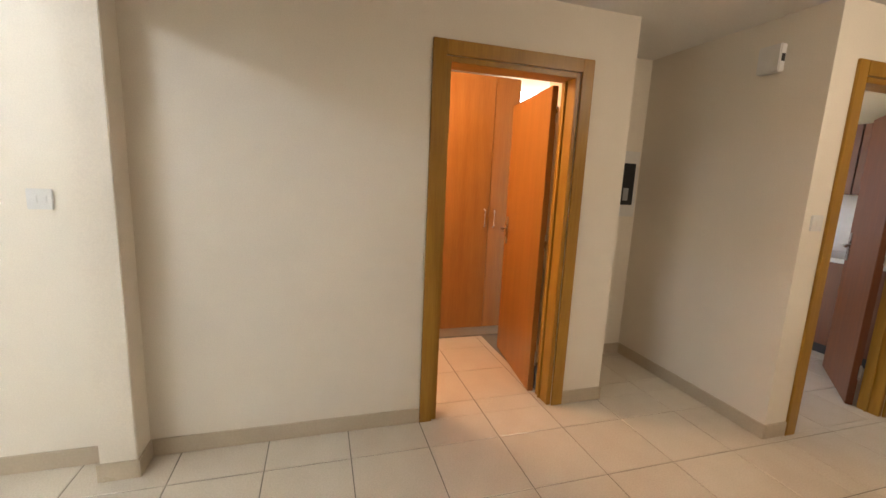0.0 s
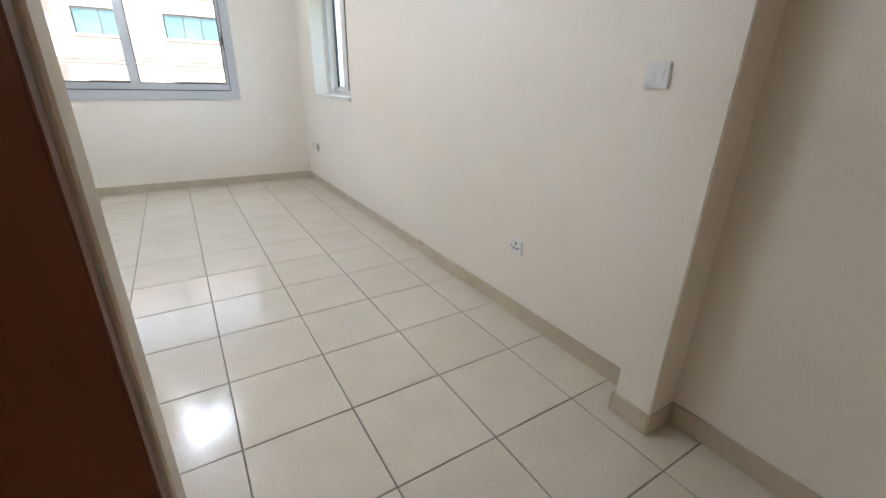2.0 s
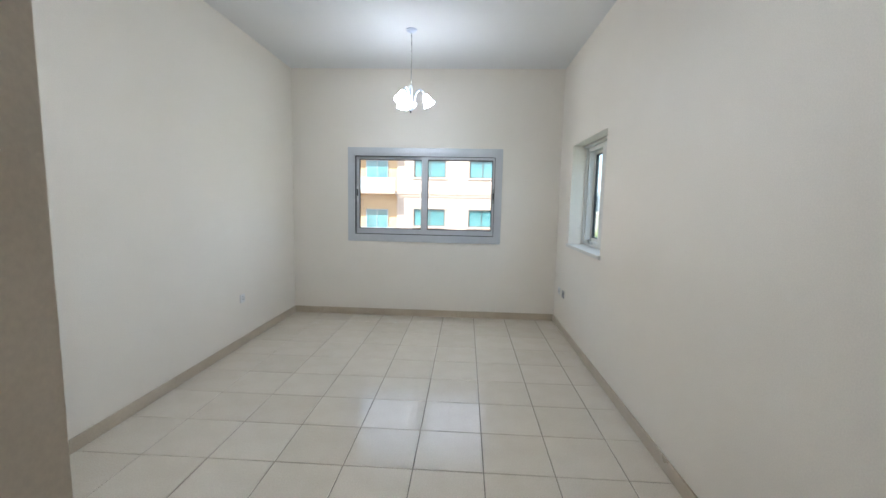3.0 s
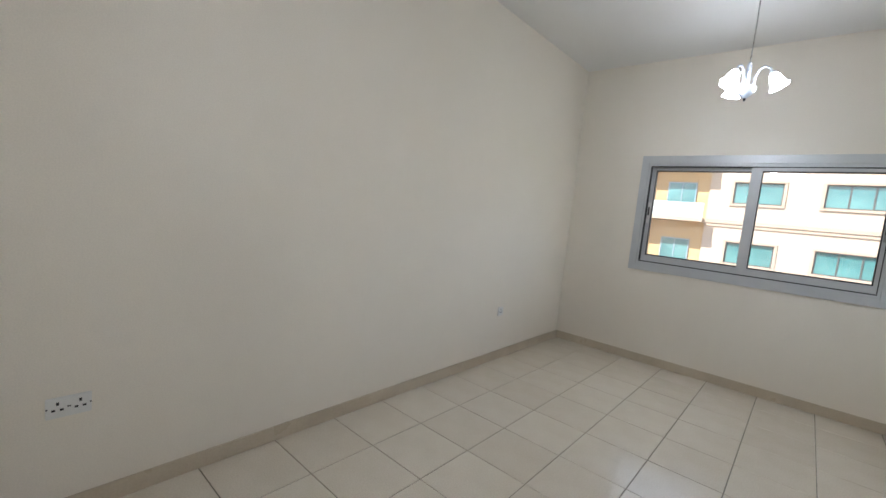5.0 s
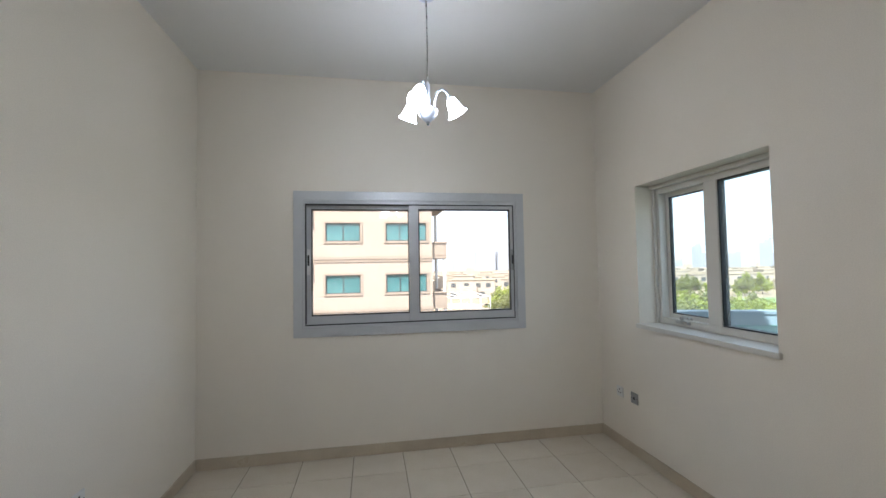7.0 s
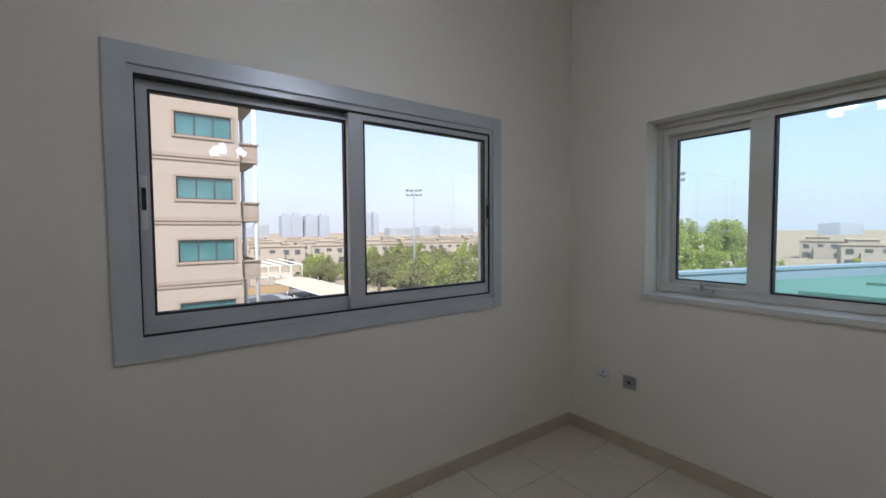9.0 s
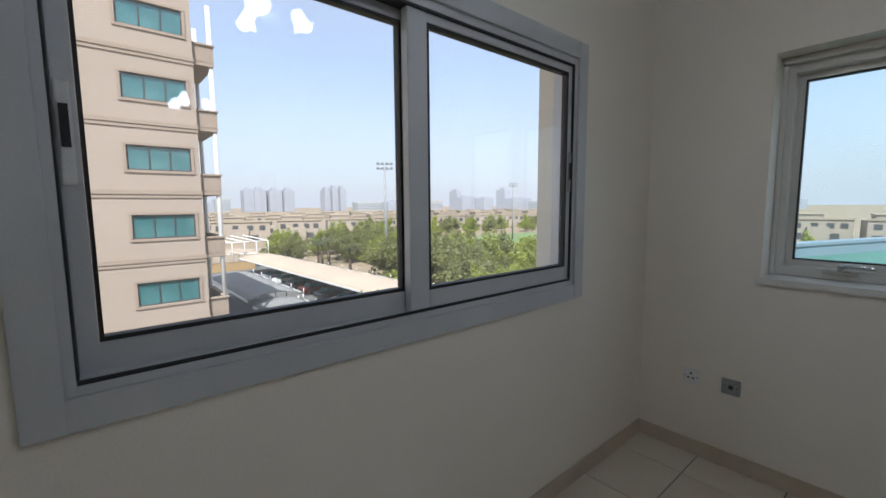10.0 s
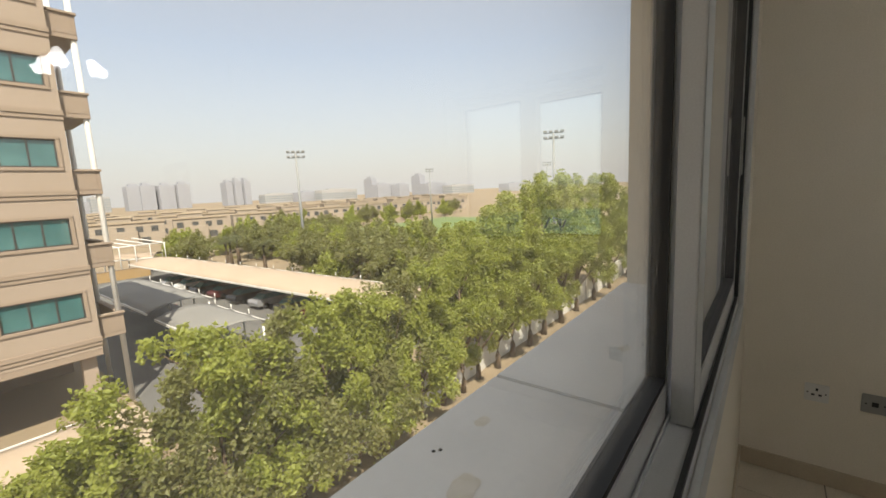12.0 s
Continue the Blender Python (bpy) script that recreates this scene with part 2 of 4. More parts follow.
structure(boxes("wall_north", [
    ((XL - 0.2, 0, -0.2), (WX0, 0.12, H + 0.2)), ((WX1, 0, -0.2), (0.32, 0.12, H + 0.2)),
    ((WX0, 0, -0.2), (WX1, 0.12, WZ0)), ((WX0, 0, WZ1), (WX1, 0.12, H + 0.2))], PAINT), "cream painted wall around the sliding window")
structure(boxes("facade_wall", [
    ((XL - 8, 0.12, -9.3), (OX0, 0.452, 5.4)), ((OX1, 0.12, -9.3), (0.32, 0.452, 5.4)),
    ((OX0, 0.12, -9.3), (OX1, 0.445, OZ0 - 0.03)), ((OX0, 0.12, OZ1), (OX1, 0.452, 5.4))], RENDER), "cream rendered outer wall with a deep window recess")
structure(boxes("wall_east", [
    ((0, SY1, -0.2), (0.3, 0, H + 0.2)), ((0, YJ0, -0.2), (0.3, SY0, H + 0.2)),
    ((0, SY0, -0.2), (0.3, SY1, SZ0)), ((0, SY0, SZ1), (0.3, SY1, H + 0.2))], PAINT), "cream painted wall with a side window")
structure(boxes("wall_west", [((XL - 0.2, YJ1 - 0.1, -0.2), (XL, 0, H + 0.2))], PAINT), "plain cream painted wall")
structure(boxes("wall_partition", [
    ((XL, YJ2 - 0.08, -0.2), (XJ0, YJ2, H + 0.2)), ((XJ1, YJ1, -0.2), (0.2, YJ0, H + 0.2)), ((XL, YJ2, ZL), (XJ1, YJ0, H + 0.2)), ((XJ0, YJ1, ZL), (XJ1, YJ2, H + 0.2))], PAINT, 0.004),
    "cream painted partition with a wide opening")
structure(boxes("wall_hall_east", [
    ((0, DY1, -0.2), (0.15, YJ1, HH + 0.1)), ((0, YN, -0.2), (0.15, DY0, HH + 0.1)), ((0, DY0, DZ), (0.15, DY1, HH + 0.1))], PAINT),
    "cream painted hall wall with a bedroom doorway")
structure(boxes("wall_niche", [
    ((0.15, YN, -0.2), (XN + 0.12, YN + 0.12, HH + 0.1)), ((XN, YK, -0.2), (XN + 0.12, YN, HH + 0.1)),
    ((XK, YK - 0.12, -0.2), (XN + 0.12, YK, HH + 0.1))], PAINT), "cream painted walls of a meter niche")
structure(boxes("wall_kitchen", [
    ((XK, KY1, -0.2), (XK + 0.12, YK - 0.12, HH + 0.1)), ((XK, YS, -0.2), (XK + 0.12, KY0, HH + 0.1)), ((XK, KY0, DZ), (XK + 0.12, KY1, HH + 0.1))], PAINT),
    "cream painted wall with the kitchen doorway")
structure(boxes("wall_hall_west", [((XW - 0.15, YS, -0.2), (XW, YJ1, HH + 0.1)), ((XW, YS - 0.15, -0.2), (2.3, YS, HH + 0.1))], PAINT), "plain cream hall walls")
# the gap in this unseen wall is added to let skylight into the kitchen
structure(boxes("wall_kitchen_end", [((2.15, YS, -0.2), (2.3, -10.2, HH + 0.1)), ((2.15, -9.1, -0.2), (2.3, YK - 0.12, HH + 0.1)),
    ((2.15, -10.2, -0.2), (2.3, -9.1, 1.6)), ((2.15, -10.2, 2.1), (2.3, -9.1, HH + 0.1))], PAINT), "plain kitchen end wall with an unseen opening added for daylight")
structure(boxes("wall_bedroom", [((2.0, YN + 0.12, -0.2), (2.12, YJ1 - 0.3, HH + 0.1)), ((0.15, YJ1 - 0.42, -0.2), (2.0, YJ1 - 0.3, HH + 0.1))], PAINT), "plain cream bedroom passage walls")
structure(boxes("ceiling", [((XL, YJ2, H), (0, 0, H + 0.2))], CEIL), "white painted living room ceiling", "ceiling")
structure(boxes("ceiling_hall", [((XW, YS, HH), (2.15, YJ1, HH + 0.1))], CEIL), "white painted hall ceiling", "ceiling")
structure(boxes("roof_slab", [((XL - 8, -14, H + 0.2), (0.22, 0.12, 5.4))], RENDER), "upper storeys of the building", "building")
structure(boxes("lower_storeys", [((XL - 8, -14, -9.3), (0.21, 0.12, -0.22))], RENDER), "lower storeys of the building", "building")

# ---- skirting ----
SK = 0.09


def skirting(name, runs):
    """Runs of low tile along a wall: ((x0, y0), (x1, y1)) is the wall's line, the third value the side that it stands on."""
    bm = bmesh.new()
    for (x0, y0), (x1, y1), (nx, ny) in runs:
        add_box(bm, (x0, y0, 0.0), (x1 + nx * 0.011, y1 + ny * 0.011, SK), 0.0025)
    structure(mesh_ob(name, bm, SKIRT), "beige tile skirting with a rounded top edge", "baseboard")


skirting("baseboard", [
    ((XL + 0.011, 0), (-0.011, 0), (0, -1)), ((0, YJ0), (0, 0), (-1, 0)), ((XL, YJ2), (XL, 0), (1, 0)),
    ((XJ1 - 0.011, YJ0), (-0.011, YJ0), (0, 1)), ((XL + 0.011, YJ2), (XJ0, YJ2), (0, 1)),
    ((XJ1, YJ1), (XJ1, YJ0), (-1, 0)), ((XJ1 - 0.011, YJ1), (0, YJ1), (0, -1)),
    ((0, DY1 + 0.075), (0, YJ1 - 0.011), (-1, 0)), ((0, YN), (0, DY0 - 0.075), (-1, 0)), ((-0.011, YN), (XN, YN), (0, -1)),
    ((XN, YK), (XN, YN - 0.011), (-1, 0)), ((XK - 0.011, YK), (XN - 0.011, YK), (0, 1)), ((XK, KY1 + 0.075), (XK, YK), (-1, 0))])


# ---- doors ----
def door_frame(name, x0, x1, y0, y1, z, mat):
    """Lining and flat architraves of a doorway in a wall between x0 and x1."""
    w, p = 0.075, 0.016
    parts = []
    for xa, xb in ((x0 - p, x0), (x1, x1 + p)):
        parts += [((xa, y0 - w, 0), (xb, y0, z + w)), ((xa, y1, 0), (xb, y1 + w, z + w)), ((xa, y0, z), (xb, y1, z + w))]
    parts += [((x0, y0, 0), (x1, y0 + 0.03, z)), ((x0, y1 - 0.03, 0), (x1, y1, z)), ((x0, y0 + 0.03, z - 0.03), (x1, y1 - 0.03, z))]
    parts += [((x1 - 0.06, y0 + 0.03, 0), (x1 - 0.045, y0 + 0.042, z - 0.03)), ((x1 - 0.06, y1 - 0.042, 0), (x1 - 0.045, y1 - 0.03, z - 0.03))]
    return structure(boxes(name, parts, mat, 0.003), "golden wooden door frame with flat architraves", "door frame")


def door_leaf(place, turn, width, height, mat, label, lever=True):
    """A flush leaf hinged at its origin and reaching along its own x."""
    d = thing("door", place, label, "door")
    d.rotation_euler = (0, 0, radians(turn))
    boxes("leaf", [((0, -0.02, 0.008), (width, 0.02, height))], mat, 0.003, d)
    for z in (0.25, 1.05, 1.85):
        boxes("hinge", [((-0.012, -0.026, z - 0.05), (0.022, -0.014, z + 0.05))], CHROME, 0.002, d)
    if not lever:
        return d
    bm = bmesh.new()
    for s in (-1, 1):
        add_box(bm, (width - 0.085, s * 0.02, 0.93), (width - 0.045, s * 0.027, 1.15), 0.002)
        add_tube(bm, [(width - 0.065, s * 0.022, 1.05), (width - 0.065, s * 0.062, 1.05), (width - 0.08, s * 0.068, 1.05), (width - 0.19, s * 0.066, 1.05)], 0.009, 10)
    tagged(mesh_ob("handle", bm, CHROME, d, False), "brushed steel lever handle")
    return d


door_frame("door_1", 0, 0.15, DY0, DY1, DZ, OAK)
door_leaf((0.175, DY0 + 0.055, 0), -8, 0.77, 2.02, CHERRY, "open reddish wood bedroom door on steel hinges")
door_frame("door_2", XK, XK + 0.12, KY0, KY1, DZ, OAK)
door_leaf((XK + 0.15, KY0 + 0.055, 0), -50, 0.76, 2.02, MAHOG, "dark wood kitchen door standing half open")
door_leaf((-2.41, YJ2 - 0.106, 0), 0, 0.84, 2.08, MAHOG, "dark red-brown wooden door folded against the partition", False)

# ---- bedroom wardrobe ----
wd = thing("wardrobe", (1.225, -6.7, 0), "built-in reddish wood wardrobe on a pale plinth", "wardrobe")
boxes("plinth", [((0.02, -0.95, 0), (0.5, 0.8, 0.08))], SKIRT, 0.002, wd)
boxes("body", [((0.022, -0.95, 0.08), (0.55, 0.8, 2.3))], CHERRY, 0.002, wd)
for y0, y1 in ((-0.95, -0.72), (-0.72, -0.27), (-0.27, 0.18), (0.18, 0.63)):
    boxes("door", [((0, y0 + 0.002, 0.09), (0.02, y1 - 0.002, 2.29))], CHERRY, 0.002, wd)
for y in (-0.765, -0.675, 0.135, 0.225):
    tube("handle", [(0.004, y, 1.02), (-0.026, y, 1.03), (-0.026, y, 1.17), (0.004, y, 1.18)], 0.006, CHROME, 8, wd)

# ---- kitchen ----
kb = thing("base_cabinet", (0.0, YS, 0), "dark wood kitchen base cabinet with grey worktop", "cabinet")
boxes("body", [((-0.45, 0.02, 0.1), (0.35, 0.56, 0.86))], MAHOG, 0.002, kb)
boxes("plinth", [((-0.45, 0.02, 0), (1.9, 0.5, 0.1))], DARK, 0, kb)
boxes("worktop", [((-0.47, 0.0, 0.86), (1.9, 0.62, 0.9))], CONC, 0.004, kb)
for x in (-0.44, -0.04):
    boxes("door", [((x, 0.56, 0.11), (x + 0.385, 0.58, 0.85))], MAHOG, 0.002, kb)
ap = thing("washing_machine", (0.68, YS + 0.3, 0), "grey front-loading appliance under the worktop", "appliance")
boxes("body", [((-0.29, -0.27, 0.02), (0.29, 0.26, 0.84))], GREYPL, 0.01, ap)
tube("porthole", [(0, 0.26, 0.45), (0, 0.285, 0.45)], [0.2, 0.18], DARK, 24, ap)
wc = thing("wall_cabinet", (0.0, YS, 1.45), "dark wood kitchen wall cabinet", "cabinet")
boxes("body", [((-0.45, 0.002, 0), (1.2, 0.32, 0.62))], MAHOG, 0.002, wc)
for x in (-0.44, -0.03, 0.38, 0.79):
    boxes("door", [((x, 0.32, 0.005), (x + 0.4, 0.34, 0.615))], MAHOG, 0.002, wc)
structure(boxes("backsplash", [((-0.48, YS, 0.9), (1.9, YS + 0.008, 1.44))], WHITE), "white tiled kitchen backsplash", "trim")

# ---- wall fittings ----
def wall_plate(place, face, w, h, label, category, mat=WHITE, holes=(), rocker=0, group=""):
    """A small plate with its own slots or rockers; face: degrees that its front is turned from -y."""
    p = thing(category.replace(" ", "_"), place, label, category, group)
    p.rotation_euler = (0, 0, radians(face))
    boxes("plate", [((-w / 2, -0.010, -h / 2), (w / 2, 0, h / 2))], mat, 0.003, p)
    for x, z, a, b in holes:
        boxes("slot", [((x - a / 2, -0.0108, z - b / 2), (x + a / 2, -0.0095, z + b / 2))], DARK, 0, p)
    for k in range(rocker):
        x = (k - (rocker - 1) / 2) * 0.034
        boxes("rocker", [((x - 0.011, -0.0125, -0.018), (x + 0.011, -0.009, 0.018))], mat, 0.002, p)
    return p


PIN = lambda x: [(x, 0.018, 0.009, 0.014), (x - 0.013, -0.009, 0.012, 0.009), (x + 0.013, -0.009, 0.012, 0.009), (x - 0.033, 0, 0.006, 0.006), (x + 0.033, 0, 0.006, 0.006)]
wall_plate((0, -0.293, 0.468), -90, 0.09, 0.088, "white single power socket on the cream wall", "socket", holes=PIN(0.0), group="power sockets")
wall_plate((0, -0.492, 0.466), -90, 0.09, 0.088, "grey television outlet with a dark centre port", "tv outlet", GREYPL, holes=[(0, 0, 0.022, 0.022), (0.03, 0, 0.006, 0.006), (-0.03, 0, 0.006, 0.006)])
wall_plate((0, -4.21, 0.412), -90, 0.088, 0.088, "white single power socket low on the wall", "socket", holes=PIN(0.0), group="power sockets")
wall_plate((0, -4.838, 1.267), -90, 0.092, 0.088, "white light switch with two rockers", "light switch", rocker=2)
wall_plate((XL, -1.343, 0.495), 90, 0.088, 0.088, "white single power socket low on the wall", "socket", holes=PIN(0.0), group="power sockets")
wall_plate((XL, -4.57, 0.50), 90, 0.146, 0.088, "white double power socket low on the wall", "socket", holes=PIN(-0.036) + PIN(0.036), rocker=0, group="power sockets")
wall_plate((XK, -8.57, 1.28), -90, 0.088, 0.088, "white light switch beside the kitchen door", "light switch", rocker=1)

bell = thing("door_chime", (-0.30, YK, 2.18), "white door chime box with a dark side slot", "door chime")
boxes("case", [((-0.065, 0, -0.075), (0.065, 0.045, 0.075))], WHITE, 0.006, bell)
boxes("grille", [((-0.0665, 0.01, -0.02), (-0.0645, 0.035, 0.02))], DARK, 0, bell)

mp = thing("meter_panel", (XN, -8.22, 1.45), "recessed white electrical panel with a dark glazed door", "electrical panel")
boxes("frame", [((-0.015, -0.235, -0.26), (0, 0.235, 0.26))], WHITE, 0.003, mp)
boxes("door", [((-0.021, -0.2, -0.165), (-0.015, 0.2, 0.165))], DARK, 0.001, mp)
boxes("breaker", [((-0.026, -0.15 + 0.07 * k, -0.13), (-0.021, -0.10 + 0.07 * k, -0.03)) for k in range(5)], GREYPL, 0.002, mp)

vent = thing("ceiling_vent", (-0.49, -6.81, HH), "white square ceiling air diffuser with dark slots", "air vent")
bm = bmesh.new()
for k in range(5):
    r0, r1, dz = 0.19 - 0.034 * k, 0.19 - 0.034 * k - 0.017, -0.012 + 0.001 * k
    for a, b in (((-r0, -r0), (r0, -r1)), ((-r0, r1), (r0, r0)), ((-r0, -r1), (-r1, r1)), ((r1, -r1), (r0, r1))):
        add_box(bm, (a[0], a[1], dz - 0.008), (b[0], b[1], dz + 0.004), 0.001)
tagged(mesh_ob("louvres", bm, WHITE, vent), "concentric white louvres")
boxes("throat", [((-0.17, -0.17, -0.004), (0.17, 0.17, -0.001))], DARK, 0, vent)


def smoke_detector(place, label, mat=WHITE):
    d = thing("smoke_detector", place, label, "smoke detector", "ceiling detectors")
    tube("base", [(0, 0, 0), (0, 0, -0.014)], [0.052, 0.05], GREYPL, 24, d)
    tube("sensor", [(0, 0, -0.014), (0, 0, -0.036), (0, 0, -0.05)], [0.036, 0.034, 0.024], mat, 20, d)


smoke_detector((-1.716, -2.62, H), "white smoke detector on the living room ceiling")
smoke_detector((-0.97, -8.0, HH), "dark brown smoke detector on the hall ceiling", MAHOG)


# ---- chandeliers ----
def chandelier(place, turn):
    """Three drooping arms with flared glass shades on a short stem below a rod."""
    c = thing("chandelier", place, "small three-arm pendant lamp with lit frosted bell shades", "pendant lamp", "pendant lamps")
    tube("rose", [(0, 0, 0), (0, 0, -0.012), (0, 0, -0.03)], [0.055, 0.05, 0.018], ENAMEL, 24, c)
    tube("rod", [(0, 0, -0.03), (0.003, 0, -0.28), (0, 0, -0.52)], 0.005, CHROME, 8, c)
    tube("stem", [(0, 0, -0.50), (0, 0, -0.52), (0, 0, -0.66)], [0.006, 0.016, 0.016], ENAMEL, 16, c)
    tube("hub", [(0, 0, -0.655), (0, 0, -0.665), (0, 0, -0.69), (0, 0, -0.715), (0, 0, -0.735)], [0.05, 0.062, 0.058, 0.036, 0.012], ENAMEL, 24, c)
    tube("finial", [(0, 0, -0.735), (0, 0, -0.752)], [0.01, 0.006], DARK, 10, c)
    for k in range(3):
        a = radians(turn + 120 * k)
        u = Vector((math.cos(a), math.sin(a), 0))
        pts = [u * r + Vector((0, 0, z)) for r, z in ((0.035, -0.665), (0.045, -0.60), (0.06, -0.555), (0.09, -0.535), (0.12, -0.55), (0.135, -0.58))]
        tube("arm", pts, 0.0075, ENAMEL, 10, c)
        d = (u * 0.55 + Vector((0, 0, -1))).normalized()
        o = u * 0.133 + Vector((0, 0, -0.575))
        tube("holder", [o, o + d * 0.03], [0.016, 0.022], ENAMEL, 14, c)
        bm = bmesh.new()
        rings, n = [], 24
        q = d.to_track_quat("Z", "Y")
        for s, r in ((0.02, 0.021), (0.036, 0.029), (0.066, 0.036), (0.095, 0.043), (0.116, 0.058)):
            ring = []
            for j in range(n):
                b = 2 * math.pi * j / n
                rr = r * (1 + (0.07 * math.cos(6 * b) if s > 0.11 else 0.0))
                ring.append(bm.verts.new(o + q @ Vector((math.cos(b) * rr, math.sin(b) * rr, s))))
            rings.append(ring)
        for p, r in zip(rings, rings[1:]):
            for j in range(n):
                bm.faces.new((p[j], p[(j + 1) % n], r[(j + 1) % n], r[j]))
        sh = mesh_ob("shade", bm, SHADE, c, True)
        sh.modifiers.new("thick", "SOLIDIFY").thickness = 0.003
        bulb = lamp("bulb", Vector(place) + o + d * 0.15, LAMP_W, (0.88, 0.94, 1.0), 0.03)
        tagged(bulb, "cool white bulb in the pendant lamp", "bulb", "bulbs", "structure")
    c.scale = (1, 1, 1.06)
    return c


chandelier((-1.78, -1.19, H), 5)
chandelier((-1.775, -3.72, H), -6.5)
# added fill: a warm ceiling lamp out of view that brightens the hall
dl = thing("downlight", (-1.9, -8.3, HH), "small round warm ceiling lamp added out of view in the hall", "downlight")
tube("trim", [(0, 0, 0), (0, 0, -0.012)], [0.07, 0.06], WHITE, 24, dl)
tube("lens", [(0, 0, -0.012), (0, 0, -0.014)], [0.05, 0.048], glow("lit_fill_lens", (1.0, 0.8, 0.6), 6.0), 24, dl)
tagged(lamp("hall_bulb", (-1.9, -8.3, HH - 0.09), HALL_FILL_W, (1.0, 0.82, 0.62), 0.06), "warm fill lamp added to brighten the hall", "bulb", kind="structure")
tagged(lamp("bedroom_bulb", (0.62, -6.35, 2.25), BED_W, (1.0, 0.60, 0.36), 0.08), "warm bulb in the bedroom passage", "bulb", kind="structure")

# ---- sliding window ----
win = thing("window_1", (0, 0, 0), "grey aluminium sliding window with two panes, closed", "window", kind="structure")
FX0, FX1, FZ0, FZ1 = -2.760, -0.740, 1.003, 2.230
def ring(x0, x1, z0, z1, w, y0, y1):
    """Four bars round a rectangle, butted at the corners."""
    a, b, c, d = w
    return [((x0, y0, z0), (x0 + a, y1, z1)), ((x1 - b, y0, z0), (x1, y1, z1)), ((x0 + a, y0, z0), (x1 - b, y1, z0 + c)), ((x0 + a, y0, z1 - d), (x1 - b, y1, z1))]
boxes("architrave", ring(FX0, FX1, FZ0, FZ1, (0.0725, 0.0725, 0.0735, 0.0765), -0.014, -0.001), ALU, 0.002, win)
boxes("frame", ring(WX0, WX1, WZ0, WZ1, (0.022, 0.022, 0.022, 0.03), 0.0, 0.118), ALU, 0.001, win)
for y in (0.05, 0.104):
    boxes("track", [((WX0 + 0.022, y, WZ0 + 0.0222), (WX1 - 0.022, y + 0.003, WZ0 + 0.032))], ALU, 0, win)
boxes("seal", [((WX0 + 0.023, 0.001, WZ0 + 0.0222), (WX1 - 0.023, 0.009, WZ0 + 0.0315)), ((WX0 + 0.023, 0.001, WZ1 - 0.038), (WX1 - 0.023, 0.05, WZ1 - 0.0305)),
               ((WX1 - 0.0282, 0.0005, WZ0 + 0.034), (WX1 - 0.0223, 0.0112, WZ1 - 0.039)), ((WX0 + 0.0223, 0.0005, WZ0 + 0.034), (WX0 + 0.0275, 0.05, WZ1 - 0.039))], RUBBER, 0, win)
for nm, x0, x1, y0, y1, wl, wr in (("sash", WX0 + 0.023, -1.735, 0.056, 0.092, 0.042, 0.05), ("sash", -1.79, WX1 - 0.023, 0.012, 0.048, 0.082, 0.03)):
    z0, z1 = WZ0 + 0.0223, WZ1 - 0.031
    s = boxes(nm, ring(x0, x1, z0, z1, (wl, wr, 0.0717, 0.037), y0, y1), ALU, 0.002, win)
    gx0, gx1, gz0, gz1 = x0 + wl, x1 - wr, z0 + 0.0717, z1 - 0.037
    boxes("gasket", ring(gx0 + 0.0005, gx1 - 0.0005, gz0 + 0.0005, gz1 - 0.0005, (0.009, 0.009, 0.011, 0.011), y0 + 0.0015, y1 - 0.004), RUBBER, 0, s)
    ym = (y0 + y1) / 2
    g = boxes("pane", [((gx0 + 0.004, ym - 0.003, gz0 + 0.004), (gx1 - 0.004, ym + 0.003, gz1 - 0.004))], GLASS, 0, s)
    g.visible_shadow = False
bm = bmesh.new()
add_box(bm, (WX0 + 0.030, 0.050, 1.52), (WX0 + 0.056, 0.0565, 1.74), 0.003)
tagged(mesh_ob("latch", bm, WHITE, win), "pale recessed pull latch")
boxes("latch_slot", [((WX0 + 0.035, 0.0485, 1.60), (WX0 + 0.051, 0.0505, 1.69))], DARK, 0, win)
boxes("latch", [((WX1 - 0.049, 0.006, 1.53), (WX1 - 0.027, 0.0125, 1.72))], GREYPL, 0.002, win)
boxes("latch_slot", [((WX1 - 0.045, 0.0045, 1.59), (WX1 - 0.031, 0.0065, 1.67))], DARK, 0, win)

# deep ledge outside, in two cast slabs, with small droppings and chips
led = thing("window_ledge", (0, 0, OZ0), "weathered grey outer window ledge with a joint and dirt spots", "ledge", kind="structure")
boxes("slab", [((OX0, 0.122, -0.03), (-1.702, 0.47, 0))], CONC, 0.003, led)
boxes("slab", [((-1.694, 0.122, -0.03), (OX1, 0.47, 0))], CONC, 0.003, led)
rnd = random.Random(5)
bm = bmesh.new()
for _ in range(46):
    x, y, r = rnd.uniform(OX0 + 0.1, OX1 - 0.1), rnd.uniform(0.15, 0.44), rnd.choice((0.0015, 0.002, 0.003, 0.0045))
    add_tube(bm, [(x, y, 0.0), (x, y, r * 0.5)], [r, r * 0.5], 7)
tagged(mesh_ob("dirt_spots", bm, RUBBER, led), "small dark dirt spots", kind="stuff")
bm = bmesh.new()
for x, y, r in ((-2.08, 0.30, 0.026), (-2.22, 0.26, 0.022), (-1.35, 0.24, 0.018), (-1.9, 0.38, 0.016)):
    ring_ = [bm.verts.new((x + r * 1.5 * math.cos(a) * rnd.uniform(0.75, 1.1), y + r * math.sin(a) * rnd.uniform(0.75, 1.1), 0.0008)) for a in (0.4 * k for k in range(15))]
    bm.faces.new(ring_)
tagged(mesh_ob("stains", bm, STAIN, led), "faded tan stains", kind="stuff")

